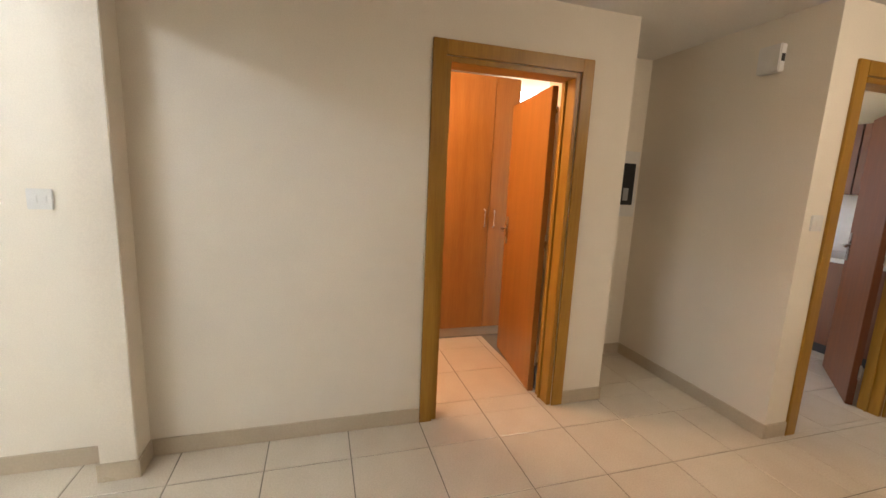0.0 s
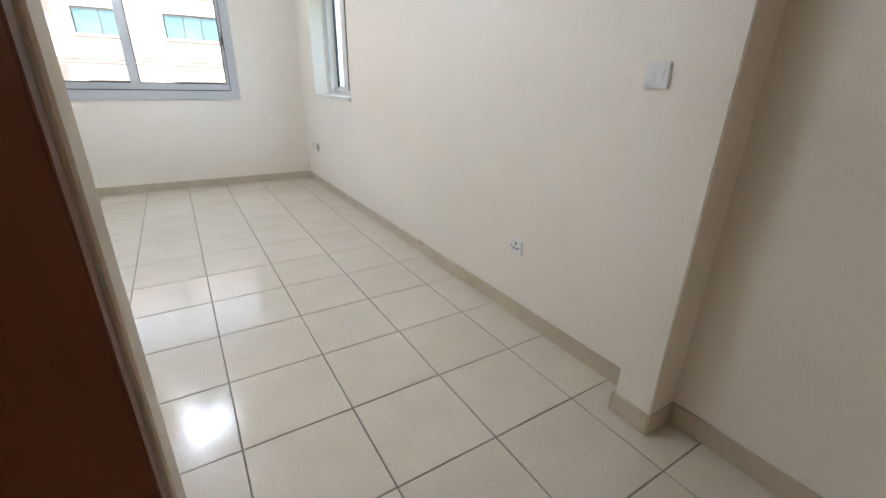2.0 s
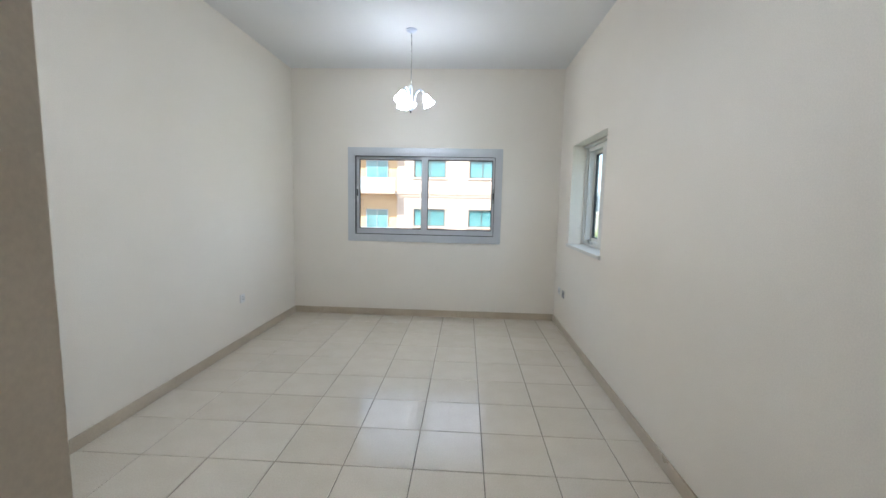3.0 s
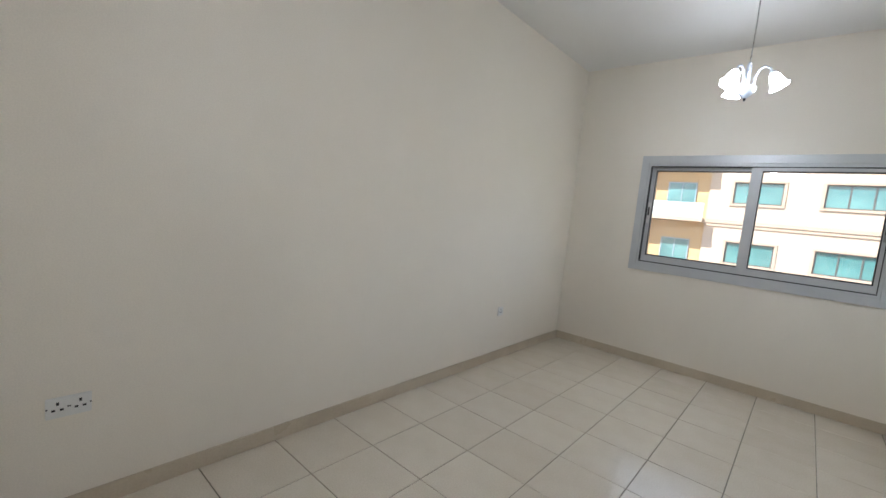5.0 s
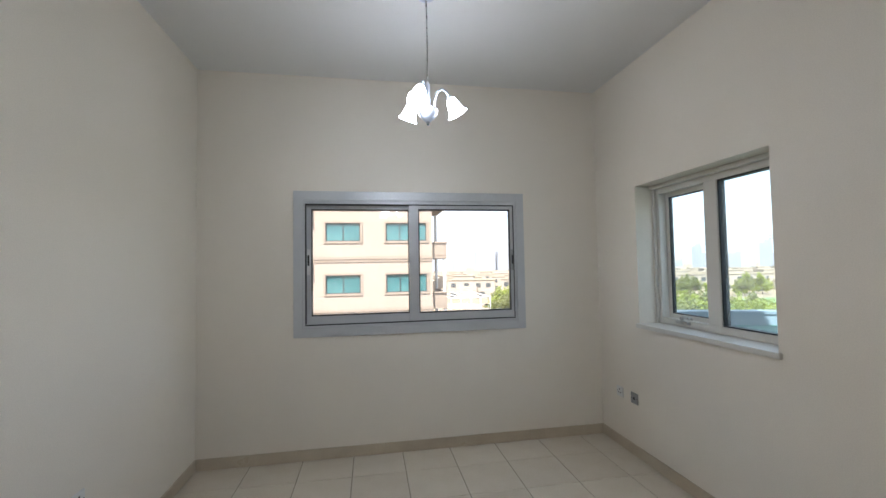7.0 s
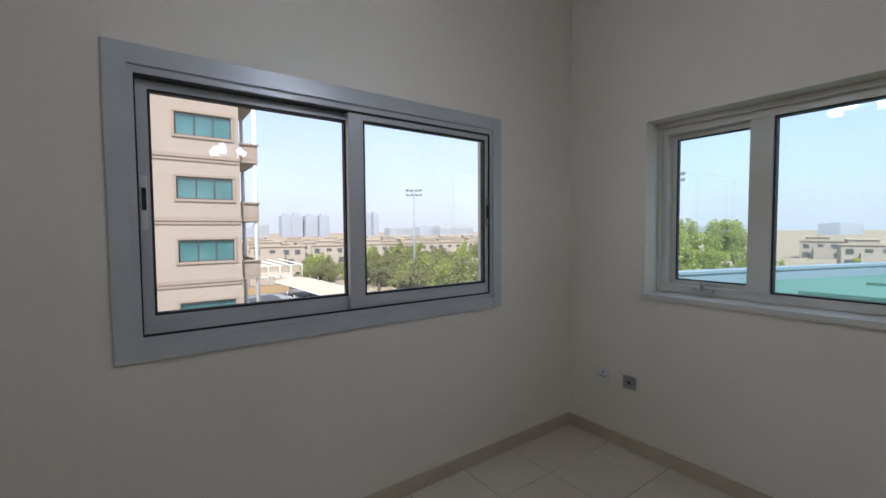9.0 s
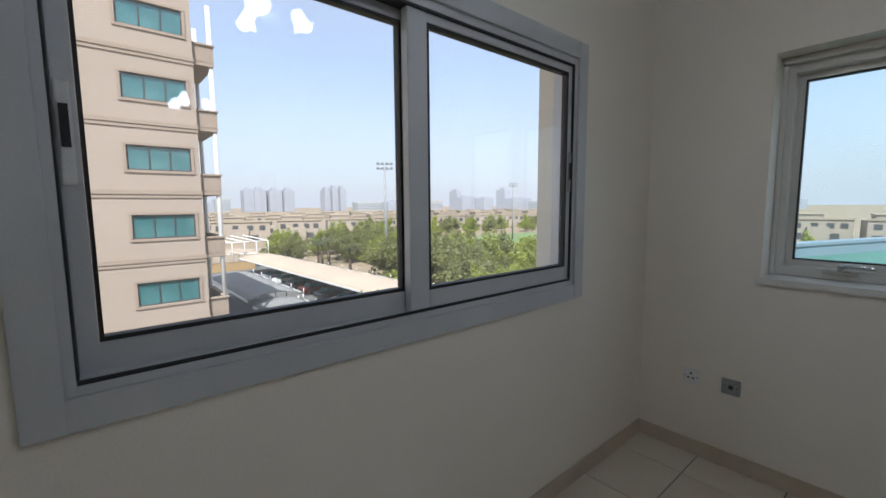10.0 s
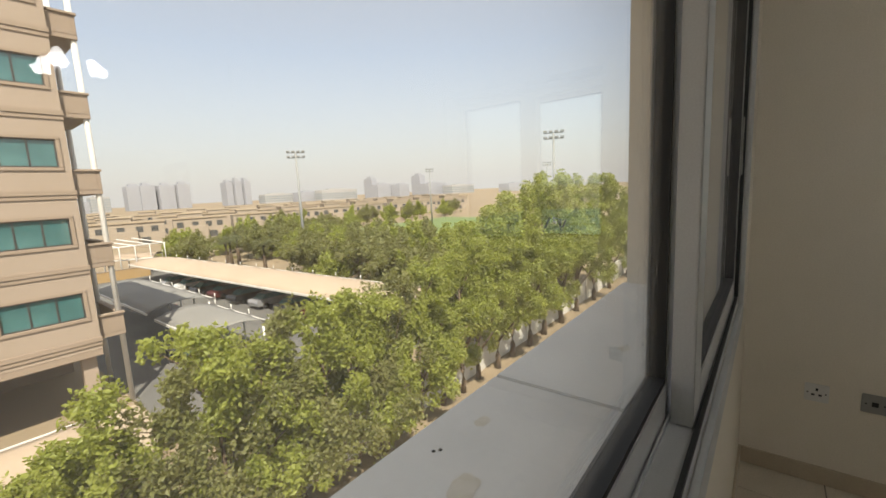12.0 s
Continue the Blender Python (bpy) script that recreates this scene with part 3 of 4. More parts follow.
# ---- side window ----
sw = thing("window_2", (0, 0, 0), "cream framed side window with an opening sash and a fixed pane", "window", kind="structure")
boxes("sill", [((-0.022, SY0 - 0.02, SZ0 - 0.03), (0.178, SY1 + 0.02, SZ0 + 0.004))], UPVC, 0.004, sw)
def sring(y0, y1, z0, z1, w, x0, x1):
    return [((x0, y0, z0), (x1, y0 + w, z1)), ((x0, y1 - w, z0), (x1, y1, z1)), ((x0, y0 + w, z0), (x1, y1 - w, z0 + w)), ((x0, y0 + w, z1 - w), (x1, y1 - w, z1))]
boxes("frame", sring(SY0, SY1, SZ0 + 0.005, SZ1 - 0.02, 0.05, 0.175, 0.24) + [((0.172, -1.205, SZ0 + 0.056), (0.239, -1.093, SZ1 - 0.071))], UPVC, 0.003, sw)
boxes("head_cover", [((0.12, SY0 + 0.003, SZ1 - 0.030), (0.1748, SY1 - 0.003, SZ1 - 0.001))], UPVC, 0.006, sw)
boxes("jamb_bead", [((0.15, SY1 - 0.022, SZ0 + 0.006), (0.1748, SY1 - 0.001, SZ1 - 0.031))], UPVC, 0.004, sw)
s = boxes("sash", sring(-1.165, SY1 - 0.02, SZ0 + 0.025, SZ1 - 0.04, 0.06, 0.2405, 0.278), UPVC, 0.003, sw)
boxes("gasket", sring(-1.1045, SY1 - 0.0805, SZ0 + 0.0855, SZ1 - 0.1005, 0.007, 0.243, 0.272), RUBBER, 0, s)
g = boxes("pane", [((0.255, -1.10, SZ0 + 0.09), (0.260, SY1 - 0.085, SZ1 - 0.105))], TINTED, 0, s)
g.visible_shadow = False
boxes("gasket", sring(SY0 + 0.0505, -1.2055, SZ0 + 0.0555, SZ1 - 0.0705, 0.009, 0.182, 0.232), RUBBER, 0, sw)
g = boxes("pane", [((0.205, SY0 + 0.054, SZ0 + 0.06), (0.210, -1.21, SZ1 - 0.074))], TINTED, 0, sw)
g.visible_shadow = False
bm = bmesh.new()
add_box(bm, (0.150, -0.93, SZ0 + 0.03), (0.1748, -0.80, SZ0 + 0.05), 0.004)
add_tube(bm, [(0.165, -0.865, SZ0 + 0.045), (0.150, -0.865, SZ0 + 0.075), (0.140, -0.90, SZ0 + 0.085), (0.138, -0.985, SZ0 + 0.078)], [0.013, 0.012, 0.010, 0.008], 10)
tagged(mesh_ob("handle", bm, CHROME, sw), "small metal cockspur handle")

# ---- outside: ground, buildings, trees ----
G = -9.3
ASPH = two_tone("worn_grey_asphalt", (0.13, 0.127, 0.12), (0.09, 0.088, 0.084), 0.25, 0.9, 12, 0.3, 0.01)
SAND = two_tone("dry_sandy_soil", (0.27, 0.205, 0.135), (0.20, 0.155, 0.10), 0.15, 0.95, 6, 0.6, 0.03)
PAVE = two_tone("pale_block_paving", (0.38, 0.31, 0.225), (0.33, 0.265, 0.19), 0.3, 0.9, 8, 0.3, 0.01)
GRASS = two_tone("sports_turf", (0.10, 0.16, 0.05), (0.14, 0.19, 0.07), 0.12, 0.95, 4, 0.5, 0.02)
STUCCO = two_tone("peach_beige_stucco", (0.37, 0.295, 0.235), (0.345, 0.275, 0.215), 0.25, 0.9, 30, 0.25, 0.004)
OCHRE = two_tone("ochre_stucco", (0.42, 0.28, 0.135), (0.38, 0.25, 0.115), 0.4, 0.9, 30, 0.25, 0.004)
BAND = two_tone("darker_beige_cornice", (0.32, 0.247, 0.19), (0.295, 0.227, 0.17), 0.5, 0.9, 30, 0.25, 0.004)
VILLA = two_tone("sand_coloured_render", (0.36, 0.30, 0.235), (0.30, 0.25, 0.195), 0.1, 0.9, 3, 0.2, 0.01)
SHADENET = two_tone("beige_shade_fabric", (0.43, 0.335, 0.25), (0.37, 0.29, 0.215), 0.2, 0.85, 5, 0.3, 0.01)
GREYNET = two_tone("grey_shade_fabric", (0.23, 0.225, 0.21), (0.19, 0.185, 0.175), 0.2, 0.85, 5, 0.3, 0.01)
STEELW = two_tone("white_painted_steel", (0.72, 0.70, 0.66), (0.6, 0.58, 0.55), 1, 0.5)
GALV = two_tone("galvanised_steel", (0.27, 0.28, 0.28), (0.21, 0.22, 0.22), 1, 0.6, 20, 0.1, 0.001, 0.0)
GWALL = two_tone("pale_grey_boundary_wall", (0.62, 0.60, 0.55), (0.52, 0.50, 0.45), 0.5, 0.9, 20, 0.3, 0.004)
BLUEGR = two_tone("blue_grey_metal_coping", (0.20, 0.25, 0.29), (0.16, 0.21, 0.25), 0.6, 0.5, 20, 0.1, 0.002)
TEALROOF = two_tone("green_blue_roof_membrane", (0.045, 0.13, 0.105), (0.06, 0.155, 0.12), 0.4, 0.6, 10, 0.2, 0.003)
# HAZE carries the pale veil of distance in the towers' own colour
HAZE = two_tone("haze_painted_tower", (0.355, 0.365, 0.40), (0.325, 0.335, 0.37), 0.02, 0.9, 0.5, 0.0, 0.001)
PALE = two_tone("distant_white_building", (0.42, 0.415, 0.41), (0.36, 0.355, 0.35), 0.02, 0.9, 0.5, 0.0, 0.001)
BARK = two_tone("brown_bark", (0.16, 0.11, 0.07), (0.10, 0.07, 0.045), 3, 0.95, 30, 0.7, 0.01)
m = Mat("green_tinted_glazing", (0.035, 0.16, 0.155), 0.06)
m.put("Specular IOR Level", 0.9)
m.colour(m.ramp(m.noise(0.6, 3), [(0.35, (0.03, 0.11, 0.115)), (0.7, (0.08, 0.20, 0.20))]))
GREENGL = m.m


FROST = two_tone("frosted_balcony_glass", (0.40, 0.42, 0.42), (0.34, 0.37, 0.38), 1.5, 0.25)
FRAMED = two_tone("dark_bronze_window_frame", (0.035, 0.035, 0.035), (0.05, 0.048, 0.045), 2, 0.5)
VGLASS = two_tone("dark_villa_glazing", (0.06, 0.065, 0.065), (0.09, 0.09, 0.09), 0.5, 0.2)


def leaf_mat(name, a, b):
    mm = Mat(name, a, 0.55)
    inf = mm.noise(1.1, 3)
    f = mm.noise(14.0, 2)
    mm.colour(mm.mix(mm.ramp(inf, [(0.3, a), (0.72, b)]), mm.ramp(f, [(0.3, (0.7, 0.75, 0.6)), (0.7, (1, 1, 1))]), 0.8))
    mm.put("Transmission Weight", 0.0)
    tl = mm.node("ShaderNodeBsdfTranslucent")
    tl.inputs[0].default_value = (b[0] * 1.2, b[1] * 1.2, b[2] * 0.8, 1)
    ms = mm.node("ShaderNodeMixShader", Fac=0.5)
    mm.link(mm.b.outputs[0], ms.inputs[1])
    mm.link(tl.outputs[0], ms.inputs[2])
    mm.link(ms.outputs[0], mm.t.nodes["Material Output"].inputs[0])
    return mm.m


LEAF = leaf_mat("fresh_green_leaves", (0.25, 0.285, 0.06), (0.36, 0.385, 0.095))
LEAFD = leaf_mat("dusty_olive_leaves", (0.17, 0.185, 0.06), (0.26, 0.255, 0.105))
PALM = leaf_mat("grey_green_palm_fronds", (0.09, 0.11, 0.055), (0.14, 0.15, 0.08))

structure(boxes("ground", [((-2500, -2500, G - 0.5), (2500, 2500, G))], SAND), "dry sandy ground reaching the horizon", "ground")
structure(boxes("parking_lot", [((3.5, 19.0, G), (24, 80, G + 0.03))], ASPH), "worn grey asphalt parking lot", "road")
structure(boxes("pavement", [((-30, 20.5, G), (3.4, 26.5, G + 0.12))], PAVE, 0.02), "pale beige block paving beside the flats", "pavement")
structure(boxes("sports_pitch", [((52, 48, G), (125, 100, G + 0.05))], GRASS), "green sports pitch", "lawn")
bw = thing("boundary_wall", (0, 13.05, G), "pale grey rendered boundary wall behind trees", "wall", kind="structure")
boxes("panel", [((-25 + 6 * k, 0, 0), (-25 + 6 * k + 5.7, 0.2, 1.9)) for k in range(14)], GWALL, 0.01, bw)
boxes("pier", [((-25.3 + 6 * k, -0.08, 0), (-25 + 6 * k, 0.28, 2.1)) for k in range(15)], GWALL, 0.01, bw)

gw = thing("garden_wall", (3.8, 74.0, G), "low beige rendered wall across the parking lot", "wall", kind="structure")
boxes("panel", [((0, 0, 0), (14.5, 0.25, 1.5))], OCHRE, 0.02, gw)
boxes("coping", [((-0.05, -0.05, 1.5), (14.55, 0.3, 1.58))], STUCCO, 0.01, gw)

# ---- opposite flats ----
FY, FX = 27.0, 2.45           # facade plane, its right-hand corner
ST, ZW = 3.775, 0.38          # storey, centre height of one window row
flats = thing("apartment_building", (0, FY, 0), "peach-beige block of flats with green glazed windows and corner balconies", "building")
SOF = ZW - 1.5 * ST - 0.5
body = boxes("wall", [((-34, 0.14, SOF), (FX, 14, ZW + 3.6 * ST))], STUCCO, 0.0, flats)
skin, bands, win_rows = [], [], []
cols = [(-4.05, 1.22), (0.52, 1.5)]
ROWS = range(-1, 4)
for r in ROWS:
    zc = ZW + r * ST
    z0, z1 = zc - ST / 2, zc + ST / 2
    hw = 0.66
    xs = -6.6
    for cx, w in cols:
        skin.append(((xs, 0, zc - hw), (cx - w, 0.14, zc + hw)))
        xs = cx + w
    skin.append(((xs, 0, zc - hw), (FX, 0.14, zc + hw)))
    skin.append(((-6.6, 0, z0), (FX, 0.14, zc - hw)))
    skin.append(((-6.6, 0, zc + hw), (FX, 0.14, z1)))
    bands += [((-6.65, -0.09, z0 - 0.10), (FX + 0.05, -0.001, z0 + 0.14)), ((-6.65, -0.05, z0 - 0.30), (FX + 0.03, -0.001, z0 - 0.102))]
    for cx, w in cols:
        bands += [((cx - w - 0.16, -0.06, zc - hw - 0.16), (cx + w + 0.16, -0.001, zc - hw)), ((cx - w - 0.16, -0.06, zc + hw), (cx + w + 0.16, -0.001, zc + hw + 0.16)),
                  ((cx - w - 0.16, -0.06, zc - hw), (cx - w, -0.001, zc + hw)), ((cx + w, -0.06, zc - hw), (cx + w + 0.16, -0.001, zc + hw))]
skin += [((-6.6, 0, SOF), (FX, 0.14, ZW - 1.5 * ST)), ((-6.6, 0, ZW + 3.5 * ST), (FX, 0.14, ZW + 3.6 * ST + 0.4))]
boxes("outer_wall", skin, STUCCO, 0, flats)
boxes("moulding", bands, BAND, 0.015, flats)
for r in ROWS:
    zc = ZW + r * ST
    for cx, w in cols:
        n = 3 if w > 1.3 else 2
        wd_ = thing("window", (cx, 0.05, zc), "", "")
        wd_.parent = flats
        fr = [((-w, 0, -0.66), (w, 0.07, -0.59)), ((-w, 0, 0.59), (w, 0.07, 0.66))]
        for k in range(n + 1):
            x = -w + 0.035 + (2 * w - 0.07) * k / n
            fr.append(((x - 0.035, 0, -0.59), (x + 0.035, 0.07, 0.59)))
        boxes("frame", fr, FRAMED, 0, wd_)
        for k in range(n):
            x0 = -w + 0.07 + (2 * w - 0.07) * k / n
            boxes("pane", [((x0, 0.03, -0.59), (x0 + (2 * w - 0.07) / n - 0.07, 0.04, 0.59))], GREENGL, 0, wd_)
# corner balconies with round posts, and the recessed ochre balconies further along
for r in range(-1, 4):
    z = ZW + r * ST - ST / 2 - 0.1
    boxes("balcony", [((FX + 0.06, 0.3, z), (FX + 1.15, 5.0, z + 0.22)), ((FX + 0.98, 0.3, z + 0.22), (FX + 1.15, 5.0, z + 1.15)), ((FX + 0.06, 0.3, z + 0.22), (FX + 0.98, 0.46, z + 1.15)),
                      ((FX + 0.06, 0.22, z + 1.15), (FX + 1.22, 0.52, z + 1.27)), ((FX + 0.9, 0.52, z + 1.15), (FX + 1.22, 5.0, z + 1.27))], BAND, 0.02, flats)
tube("post", [(FX + 1.0, 0.5, G), (FX + 1.0, 0.5, ZW + 3.4 * ST)], 0.13, STEELW, 16, flats)
tube("post", [(FX + 1.0, 4.6, G), (FX + 1.0, 4.6, ZW + 3.4 * ST)], 0.13, STEELW, 16, flats)
for r in range(-1, 4):
    zc = ZW + r * ST
    z0 = zc - ST / 2
    boxes("recess", [((-10.5, 0.10, z0), (-6.6, 0.135, z0 + ST))], OCHRE, 0, flats)
    boxes("slab", [((-10.5, -0.9, z0 - 0.12), (-6.62, 0.1, z0 + 0.12))], BAND, 0.02, flats)
    boxes("pier", [((-11.2, -0.9, z0 + 0.12), (-10.5, 0.13, z0 + ST - 0.12))], STUCCO, 0.02, flats)
    boxes("balustrade", [((-10.45, -0.86, z0 + 0.14), (-6.65, -0.83, z0 + 1.1))], FROST, 0, flats)
    boxes("balcony_door", [((-9.0, 0.03, z0 + 0.12), (-7.4, 0.095, z0 + 2.4))], GREENGL, 0, flats)
    boxes("door_frame", [((-9.07, 0.0, z0 + 0.12), (-9.0, 0.1, z0 + 2.4)), ((-7.4, 0, z0 + 0.12), (-7.33, 0.1, z0 + 2.4)), ((-8.23, 0, z0 + 0.12), (-8.17, 0.1, z0 + 2.4)), ((-9.07, 0, z0 + 2.4), (-7.33, 0.1, z0 + 2.47))], BLUEGR, 0, flats)
boxes("storey_wall", [((-34, 0, SOF), (-11.2, 0.14, ZW + 3.6 * ST))], STUCCO, 0, flats)
boxes("soffit_beam", [((-34, 0.0, SOF - 0.35), (FX, 0.5, SOF))], BAND, 0.02, flats)
for x in (-22, -16.5, -11, -5.6, 1.6):
    boxes("column", [((x, 0.4, G), (x + 0.6, 1.0, SOF - 0.35))], STUCCO, 0.02, flats)
boxes("garage_back_wall", [((-34, 9, G), (FX, 9.3, SOF))], BAND, 0, flats)

# ---- car ports ----
def carport(place, length, width, height, mat, label, bays):
    """A long sagging fabric roof on slim steel posts, running along its own y."""
    c = thing("carport", place, label, "carport", "carports")
    bm = bmesh.new()
    nx, ny = 6, bays * 3
    top = [[bm.verts.new((width * i / nx, length * j / ny, height + 0.45 * math.sin(math.pi * i / nx) - 0.10 * math.sin(math.pi * (j % 3) / 3))) for i in range(nx + 1)] for j in range(ny + 1)]
    for j in range(ny):
        for i in range(nx):
            bm.faces.new((top[j][i], top[j][i + 1], top[j + 1][i + 1], top[j + 1][i]))
    r = mesh_ob("roof", bm, mat, c, True)
    r.modifiers.new("thick", "SOLIDIFY").thickness = 0.04
    for x in (0.0, width):
        boxes("edge_beam", [((x - 0.05, 0, height - 0.22), (x + 0.05, length, height - 0.03))], STEELW, 0.01, c)
    for k in range(bays + 1):
        y = length * k / bays
        tube("post", [(width * 0.9, y, 0), (width * 0.9, y, height - 0.2)], 0.07, STEELW, 8, c)
        tube("finial", [(width + 0.02, y, height - 0.1), (width + 0.02, y, height + 0.4)], 0.045, STEELW, 8, c)
    return c


cp = carport((17.5, 19.6, G), 51.0, 6.2, 2.6, SHADENET, "long beige fabric carport roof over parked cars", 14)
cp.rotation_euler = (0, 0, radians(3))
cp4 = carport((0.4, 14.6, G), 30, 5.6, 2.75, SHADENET, "beige fabric carport roof in front of the flats", 9)
cp4.rotation_euler = (0, 0, radians(90))
cp4.location = (0.4, 14.7, G)
cp2 = carport((7.0, 26.4, G), 8.2, 4.2, 2.6, GREYNET, "grey fabric carport roof beside the flats", 3)
cp5 = carport((7.2, 37.0, G), 16.0, 5.0, 2.6, GREYNET, "grey fabric carport roof over the parking lot", 5)
cp3 = carport((19.5, 76.0, G), 24, 6.0, 2.6, SHADENET, "beige fabric carport with white trusses", 5)
cp3.rotation_euler = (0, 0, radians(60))
tr = thing("truss_frame", (13.4, 76.5, G), "white steel truss frames above the carport", "truss")
for k in range(5):
    x = 2.0 * k
    tube("truss", [(x, 0, 0), (x, 0, 4.6), (x - 3.4, 3.0, 5.6)], 0.11, STEELW, 8, tr)
tube("rail", [(0, 0, 4.6), (8.0, 0, 4.6)], 0.09, STEELW, 8, tr)

CARP = [two_tone("car_paint_" + n, c, tuple(v * 0.9 for v in c), 2, 0.25, 60, 0.02, 0.001, 0.2) for n, c in (("dark_red", (0.09, 0.015, 0.01)), ("black", (0.02, 0.02, 0.022)), ("white", (0.65, 0.64, 0.62)), ("silver", (0.3, 0.3, 0.31)))]
CARN = ("dark red", "black", "white", "silver grey")


def car(place, turn, k):
    """A saloon body with a glazed cabin and four wheels, lying along its own x."""
    c = thing("car", place, CARN[k] + " parked saloon car on the asphalt", "car", "parked cars")
    c.rotation_euler = (0, 0, radians(turn))
    bm = bmesh.new()
    prof = [(-2.2, 0.35), (-2.25, 0.7), (-2.1, 0.92), (-1.2, 0.98), (1.0, 0.92), (2.0, 0.78), (2.25, 0.6), (2.2, 0.3)]
    def loft(bm, prof, hw, inset):
        a = [bm.verts.new((x, -hw + inset * (z > 0.9), z)) for x, z in prof]
        b = [bm.verts.new((x, hw - inset * (z > 0.9), z)) for x, z in prof]
        n = len(prof)
        bm.faces.new(a[::-1]); bm.faces.new(b)
        for i in range(n):
            bm.faces.new((a[i], a[(i + 1) % n], b[(i + 1) % n], b[i]))
    loft(bm, prof, 0.88, 0.05)
    mesh_ob("body", bm, CARP[k], c)
    bm = bmesh.new()
    loft(bm, [(-1.7, 0.95), (-1.1, 1.36), (0.25, 1.40), (1.05, 0.93)], 0.76, 0.1)
    mesh_ob("cabin", bm, GREENGL, c)
    boxes("roof", [((-1.05, -0.62, 1.385), (0.22, 0.62, 1.42))], CARP[k], 0.015, c)
    for x in (-1.35, 1.4):
        for y in (-0.8, 0.8):
            tube("wheel", [(x, y - 0.1, 0.32), (x, y + 0.1, 0.32)], 0.32, RUBBER, 16, c)
    return c


for i in range(9):
    car((19.6 - 0.052 * (27 + 4.2 * i - 24), 27 + 4.2 * i, G + 0.03), 3 + (i % 3), (1, 0, 1, 3, 1, 0, 1, 2, 3)[i])
car((8.0, 24.6, G + 0.03), 12, 0)
car((7.6, 30.2, G + 0.03), 90, 1)


# ---- trees ----
def add_leaf(bm, p, size, rnd):
    """A folded leaf of two triangles a side."""
    d = Vector((rnd.gauss(0, 1), rnd.gauss(0, 1), rnd.gauss(-0.1, 0.8))).normalized()
    u = d.cross(Vector((rnd.gauss(0, 1), rnd.gauss(0, 1), rnd.gauss(0, 1)))).normalized()
    n = d.cross(u)
    a, b = bm.verts.new(p), bm.verts.new(p + d * size)
    l = bm.verts.new(p + d * size * 0.45 + u * size * 0.30 + n * size * 0.1)
    r = bm.verts.new(p + d * size * 0.45 - u * size * 0.30 + n * size * 0.1)
    bm.faces.new((a, l, b))
    bm.faces.new((a, b, r))


def tree_meshes(seed, height, spread, leaves, leaf, bare):
    """Trunk and crown meshes of one tree: limbs climb and fork, leaves cluster round their ends."""
    rnd = random.Random(seed)
    bt, bl = bmesh.new(), bmesh.new()
    tips = []
    fork = height * bare
    add_tube(bt, [(0, 0, 0), (0.06, 0.03, fork * 0.5), (0, 0, fork), (0.1, -0.05, height * 0.8)], [height * 0.02, height * 0.016, height * 0.013, height * 0.004], 8)
    for k in range(11):
        a = rnd.uniform(0, 2 * math.pi)
        z0 = fork * rnd.uniform(0.75, 1.0) + height * 0.5 * rnd.random() ** 1.5
        out = spread * rnd.uniform(0.45, 1.0) * (1.1 - 0.85 * (z0 / height))
        e = Vector((math.cos(a) * out, math.sin(a) * out, min(height * 0.97, z0 + height * rnd.uniform(0.12, 0.34))))
        s = Vector((0, 0, z0))
        mid = s.lerp(e, 0.5) + Vector((0, 0, height * 0.03))
        add_tube(bt, [s, mid, e], [height * 0.008, height * 0.005, height * 0.002], 5)
        tips += [e, mid, s.lerp(e, 0.75)]
        for j in range(2):
            f = e + Vector((rnd.gauss(0, 0.3), rnd.gauss(0, 0.3), rnd.uniform(-0.2, 0.45))) * spread * 0.6
            add_tube(bt, [mid, f], [height * 0.004, height * 0.0015], 4)
            tips.append(f)
    for _ in range(10):
        q = rnd.uniform(0.62, 1.0)
        tips.append(Vector((rnd.gauss(0, 0.42) * spread * (1.06 - q), rnd.gauss(0, 0.42) * spread * (1.06 - q), height * q)))
    for _ in range(5):
        q = rnd.uniform(0.12, 0.6)
        tips.append(Vector((rnd.gauss(0, 0.36) * spread, rnd.gauss(0, 0.36) * spread, height * q)))
    per = leaves // len(tips)
    for c in tips:
        rx, rz = spread * rnd.uniform(0.12, 0.26), spread * rnd.uniform(0.14, 0.30)
        for _ in range(per):
            v = Vector((rnd.gauss(0, 1), rnd.gauss(0, 1), rnd.gauss(0, 1))).normalized() * (rnd.random() ** 0.5)
            add_leaf(bl, c + Vector((v.x * rx, v.y * rx, v.z * rz)), leaf * rnd.uniform(0.6, 1.2), rnd)
    return bt, bl


def tree(seed, height, spread, leaves, leaf, bare, mat, label):
    bt, bl = tree_meshes(seed, height, spread, leaves, leaf, bare)
    tr_ = thing("tree", (0, 0, 0), label, "tree", "trees beside the flats")
    mesh_ob("trunk", bt, BARK, tr_, True)
    tagged(mesh_ob("crown", bl, mat, tr_), kind="stuff")
    return tr_


def plant(kinds, spots):
    rnd = random.Random(11)
    used = set()
    for x, y, k, s in spots:
        m_ = pose(x, y, G, 0, 0, rnd.uniform(0, 360))
        ob = kinds[k]
        if k in used:
            ob = copy_thing(ob, m_)
        else:
            ob.matrix_basis = m_
            used.add(k)
        ob.scale = (s, s, s)


